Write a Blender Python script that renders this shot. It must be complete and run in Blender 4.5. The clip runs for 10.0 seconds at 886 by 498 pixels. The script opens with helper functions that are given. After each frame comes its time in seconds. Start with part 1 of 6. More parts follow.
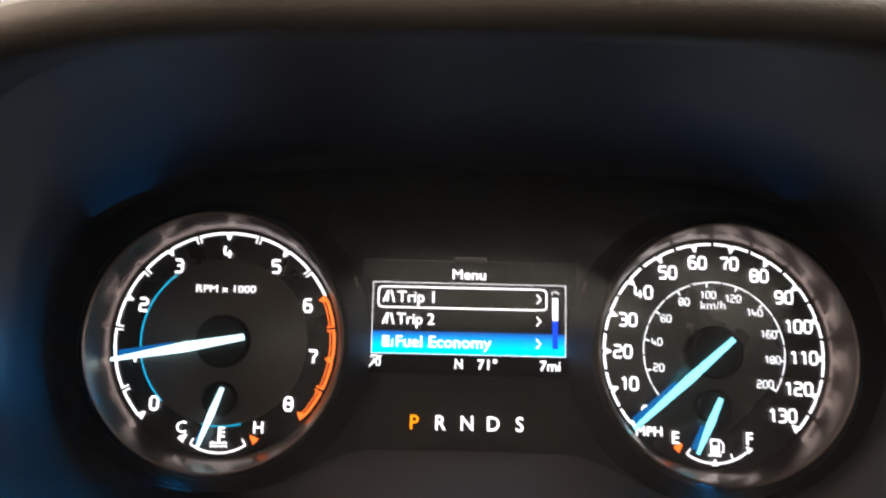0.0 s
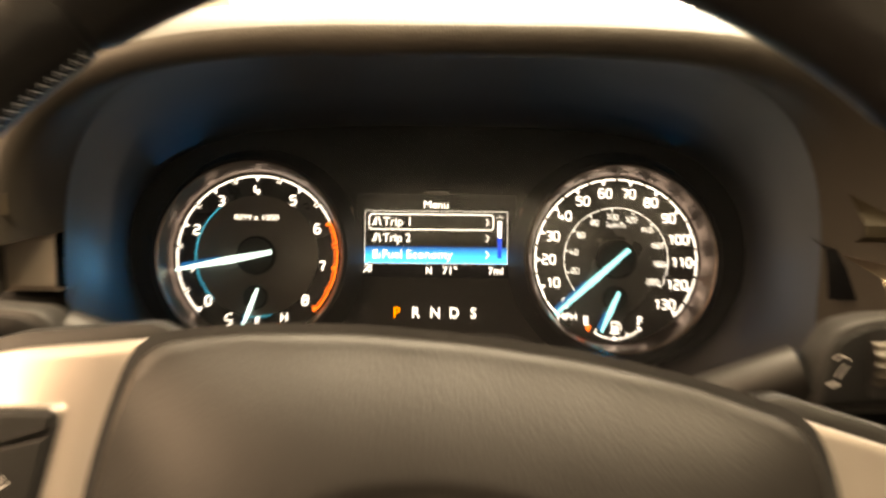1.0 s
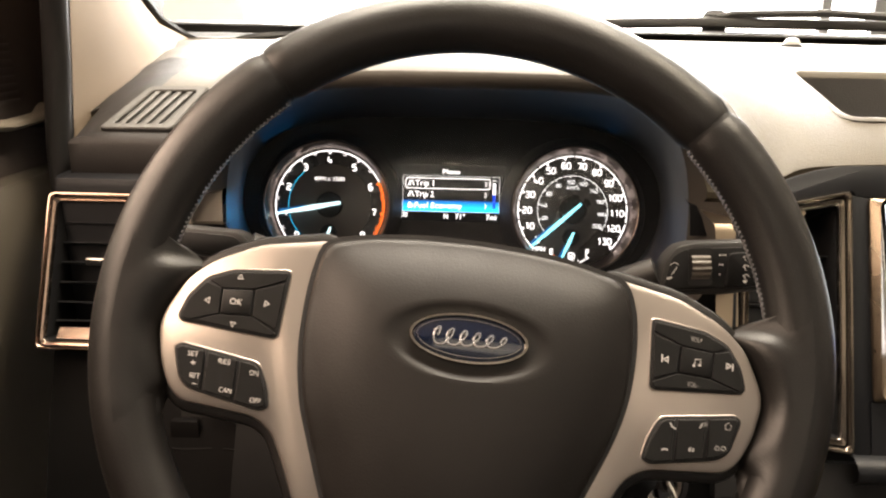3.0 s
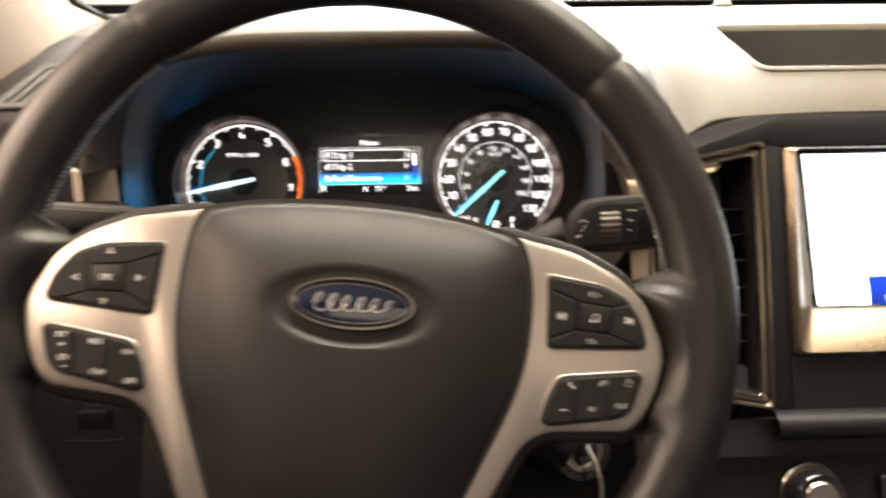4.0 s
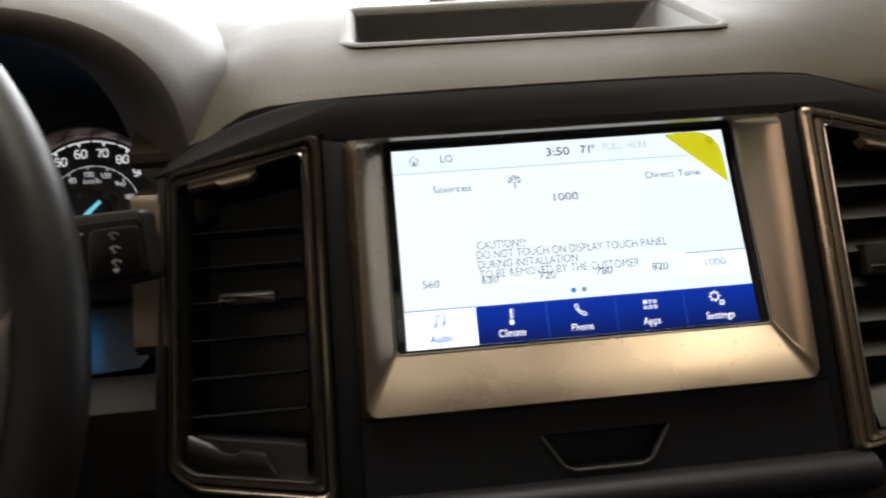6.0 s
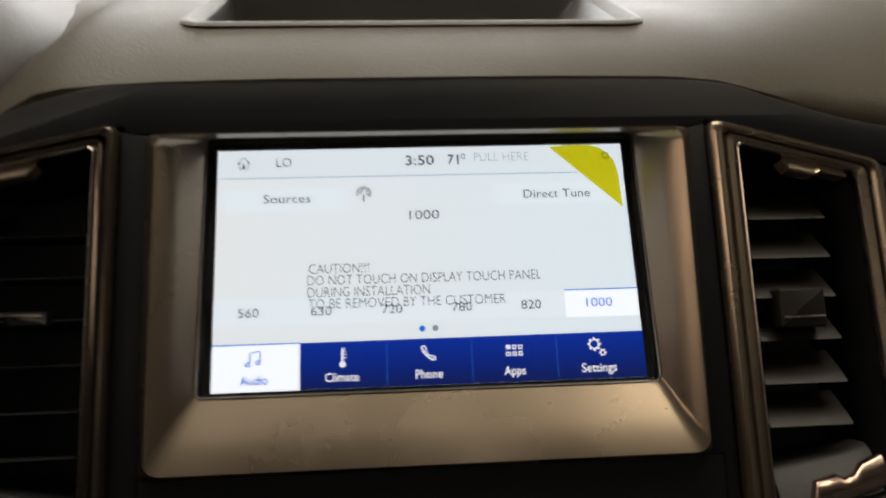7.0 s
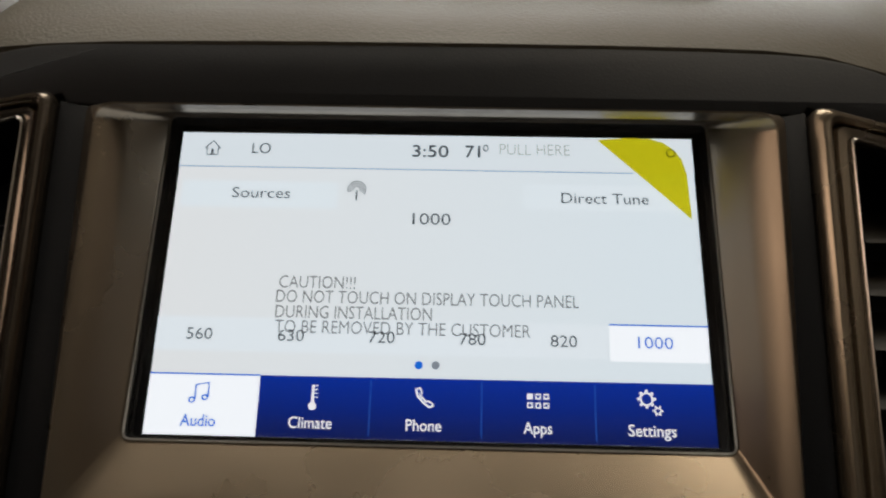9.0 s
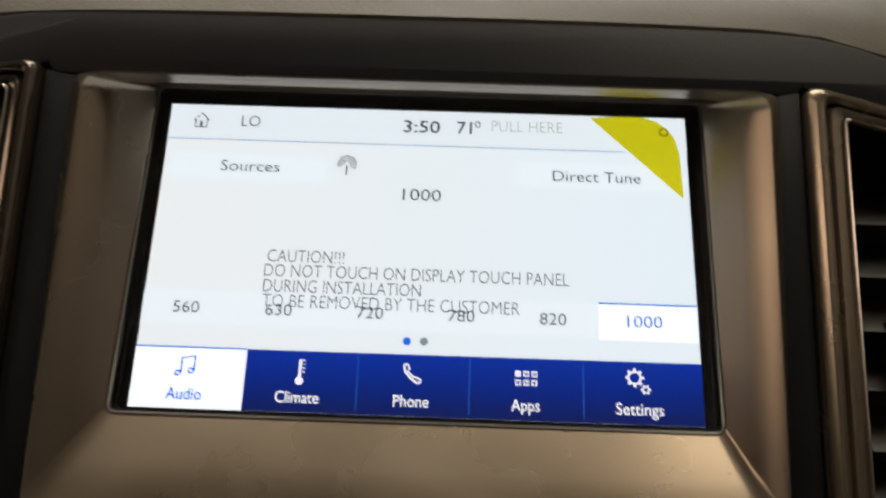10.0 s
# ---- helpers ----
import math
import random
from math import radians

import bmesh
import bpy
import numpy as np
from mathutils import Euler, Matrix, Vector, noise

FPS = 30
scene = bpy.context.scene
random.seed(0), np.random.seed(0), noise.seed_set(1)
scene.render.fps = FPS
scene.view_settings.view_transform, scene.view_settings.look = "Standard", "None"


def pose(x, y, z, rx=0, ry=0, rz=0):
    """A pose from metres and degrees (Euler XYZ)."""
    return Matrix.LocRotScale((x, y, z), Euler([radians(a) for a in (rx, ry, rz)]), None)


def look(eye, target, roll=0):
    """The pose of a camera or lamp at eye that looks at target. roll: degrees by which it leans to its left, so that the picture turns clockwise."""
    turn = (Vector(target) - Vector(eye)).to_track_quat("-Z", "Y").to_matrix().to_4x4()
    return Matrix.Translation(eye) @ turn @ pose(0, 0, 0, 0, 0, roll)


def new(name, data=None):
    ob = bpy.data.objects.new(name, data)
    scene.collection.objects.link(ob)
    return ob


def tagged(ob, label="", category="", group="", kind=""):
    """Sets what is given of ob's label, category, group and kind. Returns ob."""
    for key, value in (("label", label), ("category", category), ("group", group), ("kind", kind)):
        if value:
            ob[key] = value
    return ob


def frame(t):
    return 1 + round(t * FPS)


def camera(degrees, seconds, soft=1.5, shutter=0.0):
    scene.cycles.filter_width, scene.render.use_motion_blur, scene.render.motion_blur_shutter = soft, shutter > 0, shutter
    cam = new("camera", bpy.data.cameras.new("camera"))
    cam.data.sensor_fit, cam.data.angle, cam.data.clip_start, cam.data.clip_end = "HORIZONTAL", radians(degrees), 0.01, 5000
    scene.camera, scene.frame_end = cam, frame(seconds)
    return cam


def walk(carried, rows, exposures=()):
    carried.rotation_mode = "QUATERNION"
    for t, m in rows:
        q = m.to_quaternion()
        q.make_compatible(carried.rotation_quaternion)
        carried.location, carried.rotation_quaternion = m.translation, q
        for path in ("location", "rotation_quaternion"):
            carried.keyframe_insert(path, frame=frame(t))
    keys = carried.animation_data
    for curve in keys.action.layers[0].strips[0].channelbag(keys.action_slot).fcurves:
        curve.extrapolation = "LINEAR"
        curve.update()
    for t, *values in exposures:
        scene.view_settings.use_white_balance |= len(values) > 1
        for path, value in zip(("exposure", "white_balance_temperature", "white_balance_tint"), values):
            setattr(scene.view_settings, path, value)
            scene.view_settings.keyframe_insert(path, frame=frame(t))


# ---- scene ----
cam = camera(60.3, 10.0, soft=2.2, shutter=0.6)
# seconds, eye, a point looked at, roll
PATH = [
    (0.0, (-0.0112, -0.3171, 1.2379), (-0.0137, 0.6738, 1.1033), 1.3),
    (0.5, (-0.0026, -0.3341, 1.2348), (0.0024, 0.6520, 1.0691), 1.1),
    (1.0, (0.0079, -0.4309, 1.2586), (-0.0011, 0.5429, 1.0315), 0.5),
    (1.5, (0.0091, -0.5703, 1.2850), (-0.0014, 0.3945, 1.0225), 1.2),
    (2.0, (-0.0021, -0.6317, 1.3082), (-0.0216, 0.3277, 1.0268), 1.4),
    (3.5, (0.0057, -0.6385, 1.3018), (0.0077, 0.3185, 1.0117), 0.8),
    (4.0, (0.0433, -0.6234, 1.2876), (0.0683, 0.3304, 0.9880), -0.6),
    (4.5, (0.1173, -0.6021, 1.2806), (0.1823, 0.3550, 0.9982), -3.8),
    (5.0, (0.1961, -0.5673, 1.2726), (0.3146, 0.3928, 1.0195), -2.5),
    (5.2, (0.2211, -0.5516, 1.2603), (0.3351, 0.4113, 1.0159), -3.0),
    (6.5, (0.3279, -0.4905, 1.2311), (0.3934, 0.4804, 1.0005), -2.6),
    (7.0, (0.3693, -0.4553, 1.2233), (0.4403, 0.5169, 1.0001), -0.6),
    (7.5, (0.3845, -0.4268, 1.1995), (0.4085, 0.5500, 0.9866), 0.8),
    (8.0, (0.3980, -0.3996, 1.1960), (0.3920, 0.5820, 1.0051), 0.8),
    (8.5, (0.3908, -0.3890, 1.1997), (0.3708, 0.5961, 1.0286), 1.1),
    (9.0, (0.3941, -0.3879, 1.2002), (0.3726, 0.5964, 1.0246), 0.9),
    (9.5, (0.4063, -0.3855, 1.1872), (0.3888, 0.5959, 0.9959), 0.8),
    (10.0, (0.3952, -0.3869, 1.1963), (0.3832, 0.5945, 1.0050), 1.8),
]
EXPOSURES = [(0.0, 1.48, 6200, 10), (0.6, 1.58, 7000, 10), (1.0, 1.76, 8900, 9), (1.6, 1.66, 7000, 11), (3.5, 1.62, 6700, 11), (4.5, 1.64, 6400, 9), (5.0, 0.24, 6050, 9), (5.2, 0.14, 6050, 9), (6.3, -0.30, 6120, 9), (6.5, -0.28, 6120, 9), (7.1, -0.66, 6400, 9), (7.5, -0.68, 6500, 9), (8.0, -0.70, 6450, 9), (9.0, -0.72, 6320, 9), (10.0, -0.48, 6350, 9)]
walk(cam, [(t, look(e, g, r)) for t, e, g, r in PATH], EXPOSURES)

# ---------------------------------------------------------------- world and lights
world = bpy.data.worlds.new("showroom_air")
scene.world = world
world.use_nodes = True
world.node_tree.nodes["Background"].inputs[0].default_value = (1.0, 0.95, 0.88, 1)
world.node_tree.nodes["Background"].inputs[1].default_value = 0.07


def area_lamp(name, eye, target, sx, sy, watts, colour):
    data = bpy.data.lights.new(name, "AREA")
    data.shape, data.size, data.size_y = "RECTANGLE", sx, sy
    data.energy, data.color = watts, colour
    ob = new(name, data)
    ob.matrix_world = look(eye, target)
    return ob


# daylight through the showroom's front glazing, over the bonnet
area_lamp("front_glazing_light", (0.6, 3.4, 3.0), (0.2, 0.0, 1.25), 4.0, 1.6, 240, (1.0, 0.97, 0.93))
# unseen overhead lamp, added for light falling through the windscreen
area_lamp("overhead_fill_light", (0.15, 0.45, 4.0), (0.15, 0.2, 1.0), 2.4, 1.4, 125, (1.0, 0.90, 0.76))
# second unseen overhead lamp, added for the highlight below the screen
area_lamp("overhead_fill_light", (1.6, -0.85, 4.0), (0.45, -0.2, 1.1), 1.6, 0.5, 45, (1.0, 0.86, 0.66))
# side windows of the cab
area_lamp("left_window_light", (-0.62, -0.36, 1.60), (0.1, -0.22, 1.18), 0.8, 0.36, 4.2, (1.0, 0.74, 0.57))
area_lamp("right_window_light", (1.32, -0.40, 1.60), (0.4, -0.1, 1.2), 0.8, 0.36, 0.22, (1.0, 0.88, 0.74))

# rear window of the cab
area_lamp("rear_window_light", (0.35, -1.13, 1.58), (0.3, 0.0, 1.25), 1.0, 0.24, 0.20, (1.0, 0.86, 0.72))


# ---------------------------------------------------------------- materials
def material(name, colour, rough=0.5, metal=0.0, grain=0.0, bump=0.0, vary=0.12, coat=0.0, spec=0.5, patch=14.0):
    """A surface with fine relief (grain: bumps a metre) and uneven tone and gloss at two scales."""
    m = bpy.data.materials.new(name)
    m.use_nodes = True
    n, l = m.node_tree.nodes, m.node_tree.links
    b = n["Principled BSDF"]
    b.inputs["Metallic"].default_value = metal
    b.inputs["Coat Weight"].default_value = coat
    b.inputs["Specular IOR Level"].default_value = spec
    co = n.new("ShaderNodeTexCoord")
    big = n.new("ShaderNodeTexNoise")
    big.inputs["Scale"].default_value, big.inputs["Detail"].default_value = patch, 6
    l.new(co.outputs["Object"], big.inputs["Vector"])
    ramp = n.new("ShaderNodeMapRange")
    ramp.inputs["From Min"].default_value, ramp.inputs["From Max"].default_value = 0.3, 0.7
    ramp.inputs["To Min"].default_value, ramp.inputs["To Max"].default_value = 1 - vary, 1 + vary
    l.new(big.outputs["Fac"], ramp.inputs["Value"])
    mul = n.new("ShaderNodeVectorMath")
    mul.operation = "SCALE"
    mul.inputs[0].default_value = colour
    l.new(ramp.outputs["Result"], mul.inputs["Scale"])
    l.new(mul.outputs["Vector"], b.inputs["Base Color"])
    rr = n.new("ShaderNodeMapRange")
    rr.inputs["From Min"].default_value, rr.inputs["From Max"].default_value = 0.3, 0.7
    rr.inputs["To Min"].default_value, rr.inputs["To Max"].default_value = max(rough - 0.05, 0.02), min(rough + 0.06, 1)
    l.new(big.outputs["Fac"], rr.inputs["Value"])
    l.new(rr.outputs["Result"], b.inputs["Roughness"])
    if grain:
        vor = n.new("ShaderNodeTexVoronoi")
        vor.inputs["Scale"].default_value = grain
        fine = n.new("ShaderNodeTexNoise")
        fine.inputs["Scale"].default_value, fine.inputs["Detail"].default_value = grain * 0.8, 3
        warp = n.new("ShaderNodeVectorMath")
        warp.operation = "MULTIPLY_ADD"
        warp.inputs[1].default_value = (0.6 / grain,) * 3
        l.new(co.outputs["Object"], fine.inputs["Vector"])
        l.new(fine.outputs["Color"], warp.inputs[0])
        l.new(co.outputs["Object"], warp.inputs[2])
        l.new(warp.outputs["Vector"], vor.inputs["Vector"])
        bp = n.new("ShaderNodeBump")
        bp.inputs["Strength"].default_value, bp.inputs["Distance"].default_value = bump, 0.0004
        l.new(vor.outputs["Distance"], bp.inputs["Height"])
        l.new(bp.outputs["Normal"], b.inputs["Normal"])
    return m


def glow(name, colour, strength):
    m = bpy.data.materials.new(name)
    m.use_nodes = True
    b = m.node_tree.nodes["Principled BSDF"]
    b.inputs["Base Color"].default_value = (0.006, 0.006, 0.006, 1)
    b.inputs["Roughness"].default_value = 0.4
    b.inputs["Specular IOR Level"].default_value = 0.15
    b.inputs["Emission Color"].default_value = (*colour, 1)
    b.inputs["Emission Strength"].default_value = strength
    return m


def glow_ramp(name, low, high, z0, z1, strength, axis=1):
    """Lit marks whose colour runs from low at z0 to high at z1 along one axis of the part."""
    m = glow(name, low, strength)
    n, l = m.node_tree.nodes, m.node_tree.links
    co, sp, mr, mx = (n.new("ShaderNode" + k) for k in ("TexCoord", "SeparateXYZ", "MapRange", "Mix"))
    mx.data_type = "RGBA"
    l.new(co.outputs["Object"], sp.inputs[0])
    l.new(sp.outputs[axis], mr.inputs["Value"])
    mr.inputs["From Min"].default_value, mr.inputs["From Max"].default_value = z0, z1
    l.new(mr.outputs["Result"], mx.inputs["Factor"])
    mx.inputs[6].default_value, mx.inputs[7].default_value = (*low, 1), (*high, 1)
    l.new(mx.outputs[2], n["Principled BSDF"].inputs["Emission Color"])
    return m


def clear(name, gloss=0.05, tint=(1, 1, 1), haze=0.0, rough=0.05):
    m = bpy.data.materials.new(name)
    m.use_nodes = True
    n, l = m.node_tree.nodes, m.node_tree.links
    n.remove(n["Principled BSDF"])
    t, g, x = n.new("ShaderNodeBsdfTransparent"), n.new("ShaderNodeBsdfGlossy"), n.new("ShaderNodeMixShader")
    t.inputs[0].default_value = (*tint, 1)
    g.inputs["Roughness"].default_value = rough
    x.inputs[0].default_value = gloss
    l.new(t.outputs[0], x.inputs[1])
    l.new(g.outputs[0], x.inputs[2])
    last = x
    if haze:
        # a thin uneven diffuse layer that imitates veiling haze
        veil, d, noise = n.new("ShaderNodeMixShader"), n.new("ShaderNodeBsdfDiffuse"), n.new("ShaderNodeTexNoise")
        d.inputs[0].default_value = (0.68, 0.74, 0.80, 1)
        noise.inputs["Scale"].default_value, noise.inputs["Detail"].default_value = 30, 5
        mr = n.new("ShaderNodeMapRange")
        mr.inputs["From Min"].default_value, mr.inputs["From Max"].default_value = 0.3, 0.7
        mr.inputs["To Min"].default_value, mr.inputs["To Max"].default_value = haze * 0.7, haze * 1.3
        l.new(noise.outputs["Fac"], mr.inputs["Value"])
        l.new(mr.outputs["Result"], veil.inputs[0])
        l.new(x.outputs[0], veil.inputs[1])
        l.new(d.outputs[0], veil.inputs[2])
        last = veil
    l.new(last.outputs[0], n["Material Output"].inputs[0])
    return m


PAD = material("soft_dash_skin", (0.0380, 0.0300, 0.0168), 0.52, grain=850, bump=0.30, vary=0.06, spec=0.36)
HOOD = material("hood_skin", (0.056, 0.0500, 0.0420), 0.56, grain=850, bump=0.30, vary=0.06)
STRIP = material("pale_satin_strip", (0.56, 0.48, 0.41), 0.32, metal=0.35, grain=2600, bump=0.05, vary=0.05)
COVE = material("cove_plastic", (0.064, 0.064, 0.069), 0.44, grain=1500, bump=0.06, vary=0.05)
VOID = material("vent_throat_black", (0.009, 0.009, 0.0095), 0.32, vary=0.04, spec=0.30)
GUN = material("gunmetal_satin", (0.112, 0.093, 0.075), 0.13, metal=0.85, grain=2600, bump=0.03, vary=0.05)
# lighter copy of the frame satin, for the brighter reflection on the passenger side
FRAMELIT = material("lit_frame_satin", (0.26, 0.212, 0.158), 0.25, metal=0.9, vary=0.05)
COPPER = material("warm_satin_chrome", (0.30, 0.222, 0.180), 0.20, metal=1.0, vary=0.05)
BRONZE = material("warm_chrome", (0.34, 0.27, 0.20), 0.24, metal=0.6, vary=0.05)
# lighter copy of the slat plastic, with the light it catches in the colour
SLATLIT = material("lit_slat_plastic", (0.015, 0.0125, 0.0095), 0.40, vary=0.06, spec=0.35)
SLAT = material("slat_plastic", (0.008, 0.008, 0.0085), 0.34, vary=0.05, spec=0.45)
DARK = material("dark_grained_plastic", (0.0080, 0.0084, 0.0098), 0.46, grain=1500, bump=0.10, vary=0.08, spec=0.22)
UNDERSIDE = material("hood_lip_skin", (0.050, 0.0435, 0.0360), 0.50, grain=950, bump=0.2, vary=0.08, spec=0.4)
LOWER = material("lower_dash_plastic", (0.032, 0.030, 0.028), 0.52, grain=950, bump=0.30, vary=0.08)
STALK = material("stalk_plastic", (0.016, 0.0148, 0.0138), 0.45, grain=1200, bump=0.1, vary=0.06, spec=0.35)
LEATHER = material("wheel_leather", (0.0074, 0.0063, 0.0057), 0.39, grain=800, bump=0.15, vary=0.07, patch=30, spec=0.36)
AIRBAG = material("airbag_skin", (0.0082, 0.0067, 0.0058), 0.46, grain=950, bump=0.12, vary=0.10, spec=0.33)
SILVER = material("satin_silver_paint", (0.39, 0.345, 0.310), 0.34, metal=0.9, vary=0.05)
SURROUND = material("satin_taupe_paint", (0.225, 0.180, 0.132), 0.29, metal=0.95, vary=0.04)
EDGE = material("bright_bevel", (0.80, 0.80, 0.80), 0.22, metal=1.0, vary=0.03)
CHROME = material("chrome", (0.42, 0.38, 0.34), 0.22, metal=1.0, vary=0.03)
RING = material("brushed_ring", (0.24, 0.180, 0.155), 0.33, metal=1.0, vary=0.05, patch=40)
PIANO = material("gloss_black", (0.008, 0.008, 0.009), 0.08, vary=0.04, coat=0.5)
BLACK = material("matt_black", (0.015, 0.0142, 0.0140), 0.60, grain=1400, bump=0.12, vary=0.06, spec=0.25)
FACE = material("dial_face", (0.018, 0.016, 0.016), 0.25, vary=0.05)
DISC = material("dial_disc", (0.075, 0.063, 0.056), 0.34, vary=0.06)
BUTTON = material("button_rubber", (0.0062, 0.0059, 0.0058), 0.42, grain=2200, bump=0.10, vary=0.06, spec=0.24)
# darker copy of the black plastic; shade under the dash is in its colour
KNEESHADE = material("shaded_knee_plastic", (0.0070, 0.0064, 0.0062), 0.6, grain=1100, bump=0.2, vary=0.08, spec=0.15)
PRINT = material("white_print", (0.52, 0.50, 0.48), 0.5, vary=0.04)
GREYPRINT = material("grey_print", (0.30, 0.29, 0.28), 0.5, vary=0.04)
THREAD = material("grey_thread", (0.20, 0.20, 0.21), 0.7, vary=0.15, patch=300)
BLUE = material("badge_blue_enamel", (0.0030, 0.0055, 0.0165), 0.15, vary=0.05, coat=0.6)
PILLAR = material("pillar_textile", (0.155, 0.116, 0.080), 0.85, grain=900, bump=0.2, vary=0.04)
ENDCAP = material("end_cap_plastic", (0.0095, 0.0078, 0.0070), 0.5, grain=950, bump=0.3, vary=0.08, spec=0.25)
DOOR = material("door_plastic", (0.062, 0.050, 0.046), 0.55, grain=950, bump=0.3, vary=0.08)
DOORLOW = material("olive_door_plastic", (0.070, 0.060, 0.047), 0.5, grain=950, bump=0.3, vary=0.08)
DEMIST = material("grey_outlet_plastic", (0.034, 0.032, 0.029), 0.5, grain=1200, bump=0.15, vary=0.06)
LEDGE = material("pale_satin_plastic", (0.27, 0.24, 0.20), 0.40, vary=0.05)
SENSOR = material("pale_sensor_cap", (0.35, 0.34, 0.32), 0.35, vary=0.04)
LINER = material("headliner", (0.38, 0.36, 0.32), 0.9, grain=700, bump=0.2, vary=0.04)
SEATING = material("cab_trim", (0.05, 0.045, 0.04), 0.8, grain=500, bump=0.3)
STEEL = material("key_steel", (0.5, 0.48, 0.45), 0.25, metal=1.0)
PLASTER = material("showroom_plaster", (0.72, 0.68, 0.60), 0.8, grain=60, bump=0.1, vary=0.05, patch=1.5)
# darker than the other walls, to dim reflections in the screen surround
DARKWALL = material("darkened_wall", (0.24, 0.21, 0.175), 0.7, grain=60, bump=0.1, vary=0.05, patch=1.5)
TILE = material("showroom_floor", (0.50, 0.48, 0.45), 0.35, vary=0.08, patch=2)
METALGREY = material("grey_window_frame", (0.10, 0.10, 0.10), 0.5, vary=0.08, patch=4)
CREAMLIT = material("cream_wall", (0.55, 0.52, 0.46), 0.8, vary=0.06, patch=2)
YELLOW = clear("yellow_tab_film", 0.06, (0.89, 0.82, 0.10))
FILMPRINT = clear("film_print", 0.01, (0.30, 0.30, 0.30))
GREYFILM = clear("pale_film_print", 0.01, (0.66, 0.66, 0.62))
FILM = clear("clear_film", 0.012)
# veiling haze over the gauges is mixed into this lens
LENS = clear("cluster_lens", 0.03, (1, 1, 1), 0.025, 0.12)
GLASS = clear("window_glass", 0.04)
PANE = glow("daylit_pane", (1.0, 0.99, 0.96), 5.0)

WHITE = glow("white_lit", (1.0, 0.95, 0.93), 0.88)
DIALWHITE = glow("dial_white_lit", (1.0, 0.94, 0.93), 0.80)
DIMWHITE = glow("dim_white_lit", (0.95, 0.93, 0.92), 0.68)
NEEDLE = glow_ramp("needle_lit", (0.62, 0.95, 1.0), (0.25, 0.85, 1.0), -0.05, 0.0, 0.85, 0)
# self-lit blue that stands in for the pointer's reflection
GHOST = glow("pointer_ghost_lit", (0.004, 0.11, 0.33), 0.45)
CYAN = glow("cyan_line_lit", (0.02, 0.50, 0.80), 0.45)
REDLINE = glow("redline_lit", (1.0, 0.16, 0.02), 0.80)
AMBER = glow("amber_lit", (1.0, 0.25, 0.0), 0.8)
YELLOWLIT = glow("yellow_lamp_lit", (1.0, 0.62, 0.0), 1.5)
BAR = glow_ramp("menu_bar_lit", (0.0, 0.40, 0.95), (0.002, 0.02, 0.11), -0.0049, 0.0048, 1.3, 1)
SCREENBLACK = glow("display_black", (0.02, 0.02, 0.025), 0.02)

UIWHITE = glow_ramp("screen_white", (0.895, 0.900, 0.895), (0.840, 0.910, 0.945), -0.09, 0.07, 1.34, 0)
UIMARK = glow("screen_mark_white", (1.0, 0.97, 0.96), 1.5)
UIROW = glow("screen_row", (0.88, 0.93, 0.96), 1.36)
UIHEAD = glow("screen_header", (0.85, 0.905, 0.935), 1.32)
UICARD = glow("screen_card", (0.87, 0.93, 0.96), 1.36)
UITAB = glow("screen_tab", (0.97, 0.98, 1.0), 1.54)
UILINE = glow("screen_line", (0.42, 0.58, 0.80), 0.99)
UITEXT = glow("screen_text", (0.16, 0.19, 0.22), 0.52)
UIBLUE = glow("screen_blue", (0.001, 0.020, 0.25), 1.49)
UITABBAR = glow_ramp("screen_tab_bar", (0.0005, 0.007, 0.085), (0.001, 0.024, 0.29), -0.051, -0.033, 1.5, 1)
UIBLUELINE = glow("screen_blue_line", (0.02, 0.10, 0.45), 1.32)
UIACCENT = glow("screen_accent", (0.01, 0.17, 0.80), 1.23)
UIGREY = glow("screen_grey", (0.40, 0.45, 0.52), 0.83)


# ---------------------------------------------------------------- building helpers
def tilted(origin, lean, roll=0.0):
    """A frame on a leaning face: x right, y up the face, z out of it. lean: degrees that its top leans ahead; roll: clockwise turn."""
    a = radians(lean)
    m = Matrix(((1, 0, 0, 0), (0, math.sin(a), -math.cos(a), 0), (0, math.cos(a), math.sin(a), 0), (0, 0, 0, 1)))
    return Matrix.Translation(origin) @ m @ Matrix.Rotation(radians(-roll), 4, "Z")


def thing(name, label, category, m=None, group="", kind=""):
    ob = new(name)
    ob.empty_display_size = 0.02
    if m is not None:
        ob.matrix_world = m
    return tagged(ob, label, category, group, kind)


def part(name, bm, mat, parent=None, label="", smooth=True, flip=False):
    me = bpy.data.meshes.new(name)
    bmesh.ops.recalc_face_normals(bm, faces=bm.faces)
    bm.to_mesh(me)
    bm.free()
    me.materials.append(mat)
    if smooth:
        for p in me.polygons:
            p.use_smooth = True
        me.set_sharp_from_angle(angle=radians(38))
    ob = new(name, me)
    if parent is not None:
        ob.parent = parent
    if label:
        ob["label"] = label
    return ob


def mm(*pts):
    return [(x / 1000, y / 1000) for x, y in pts]


def mirrored(poly):
    return [(-x, y) for x, y in reversed(poly)]


def rounded(poly, r, n=4):
    """The polygon with its corners rounded to about radius r (one number, or one a corner)."""
    out = []
    k = len(poly)
    for i, p in enumerate(poly):
        p = Vector(p)
        a, b = Vector(poly[i - 1]) - p, Vector(poly[(i + 1) % k]) - p
        d = min(r, a.length * 0.45, b.length * 0.45)
        s, e = p + a.normalized() * d, p + b.normalized() * d
        for j in range(n + 1):
            t = j / n
            out.append(tuple(s * (1 - t) ** 2 + p * 2 * t * (1 - t) + e * t * t))
    return out


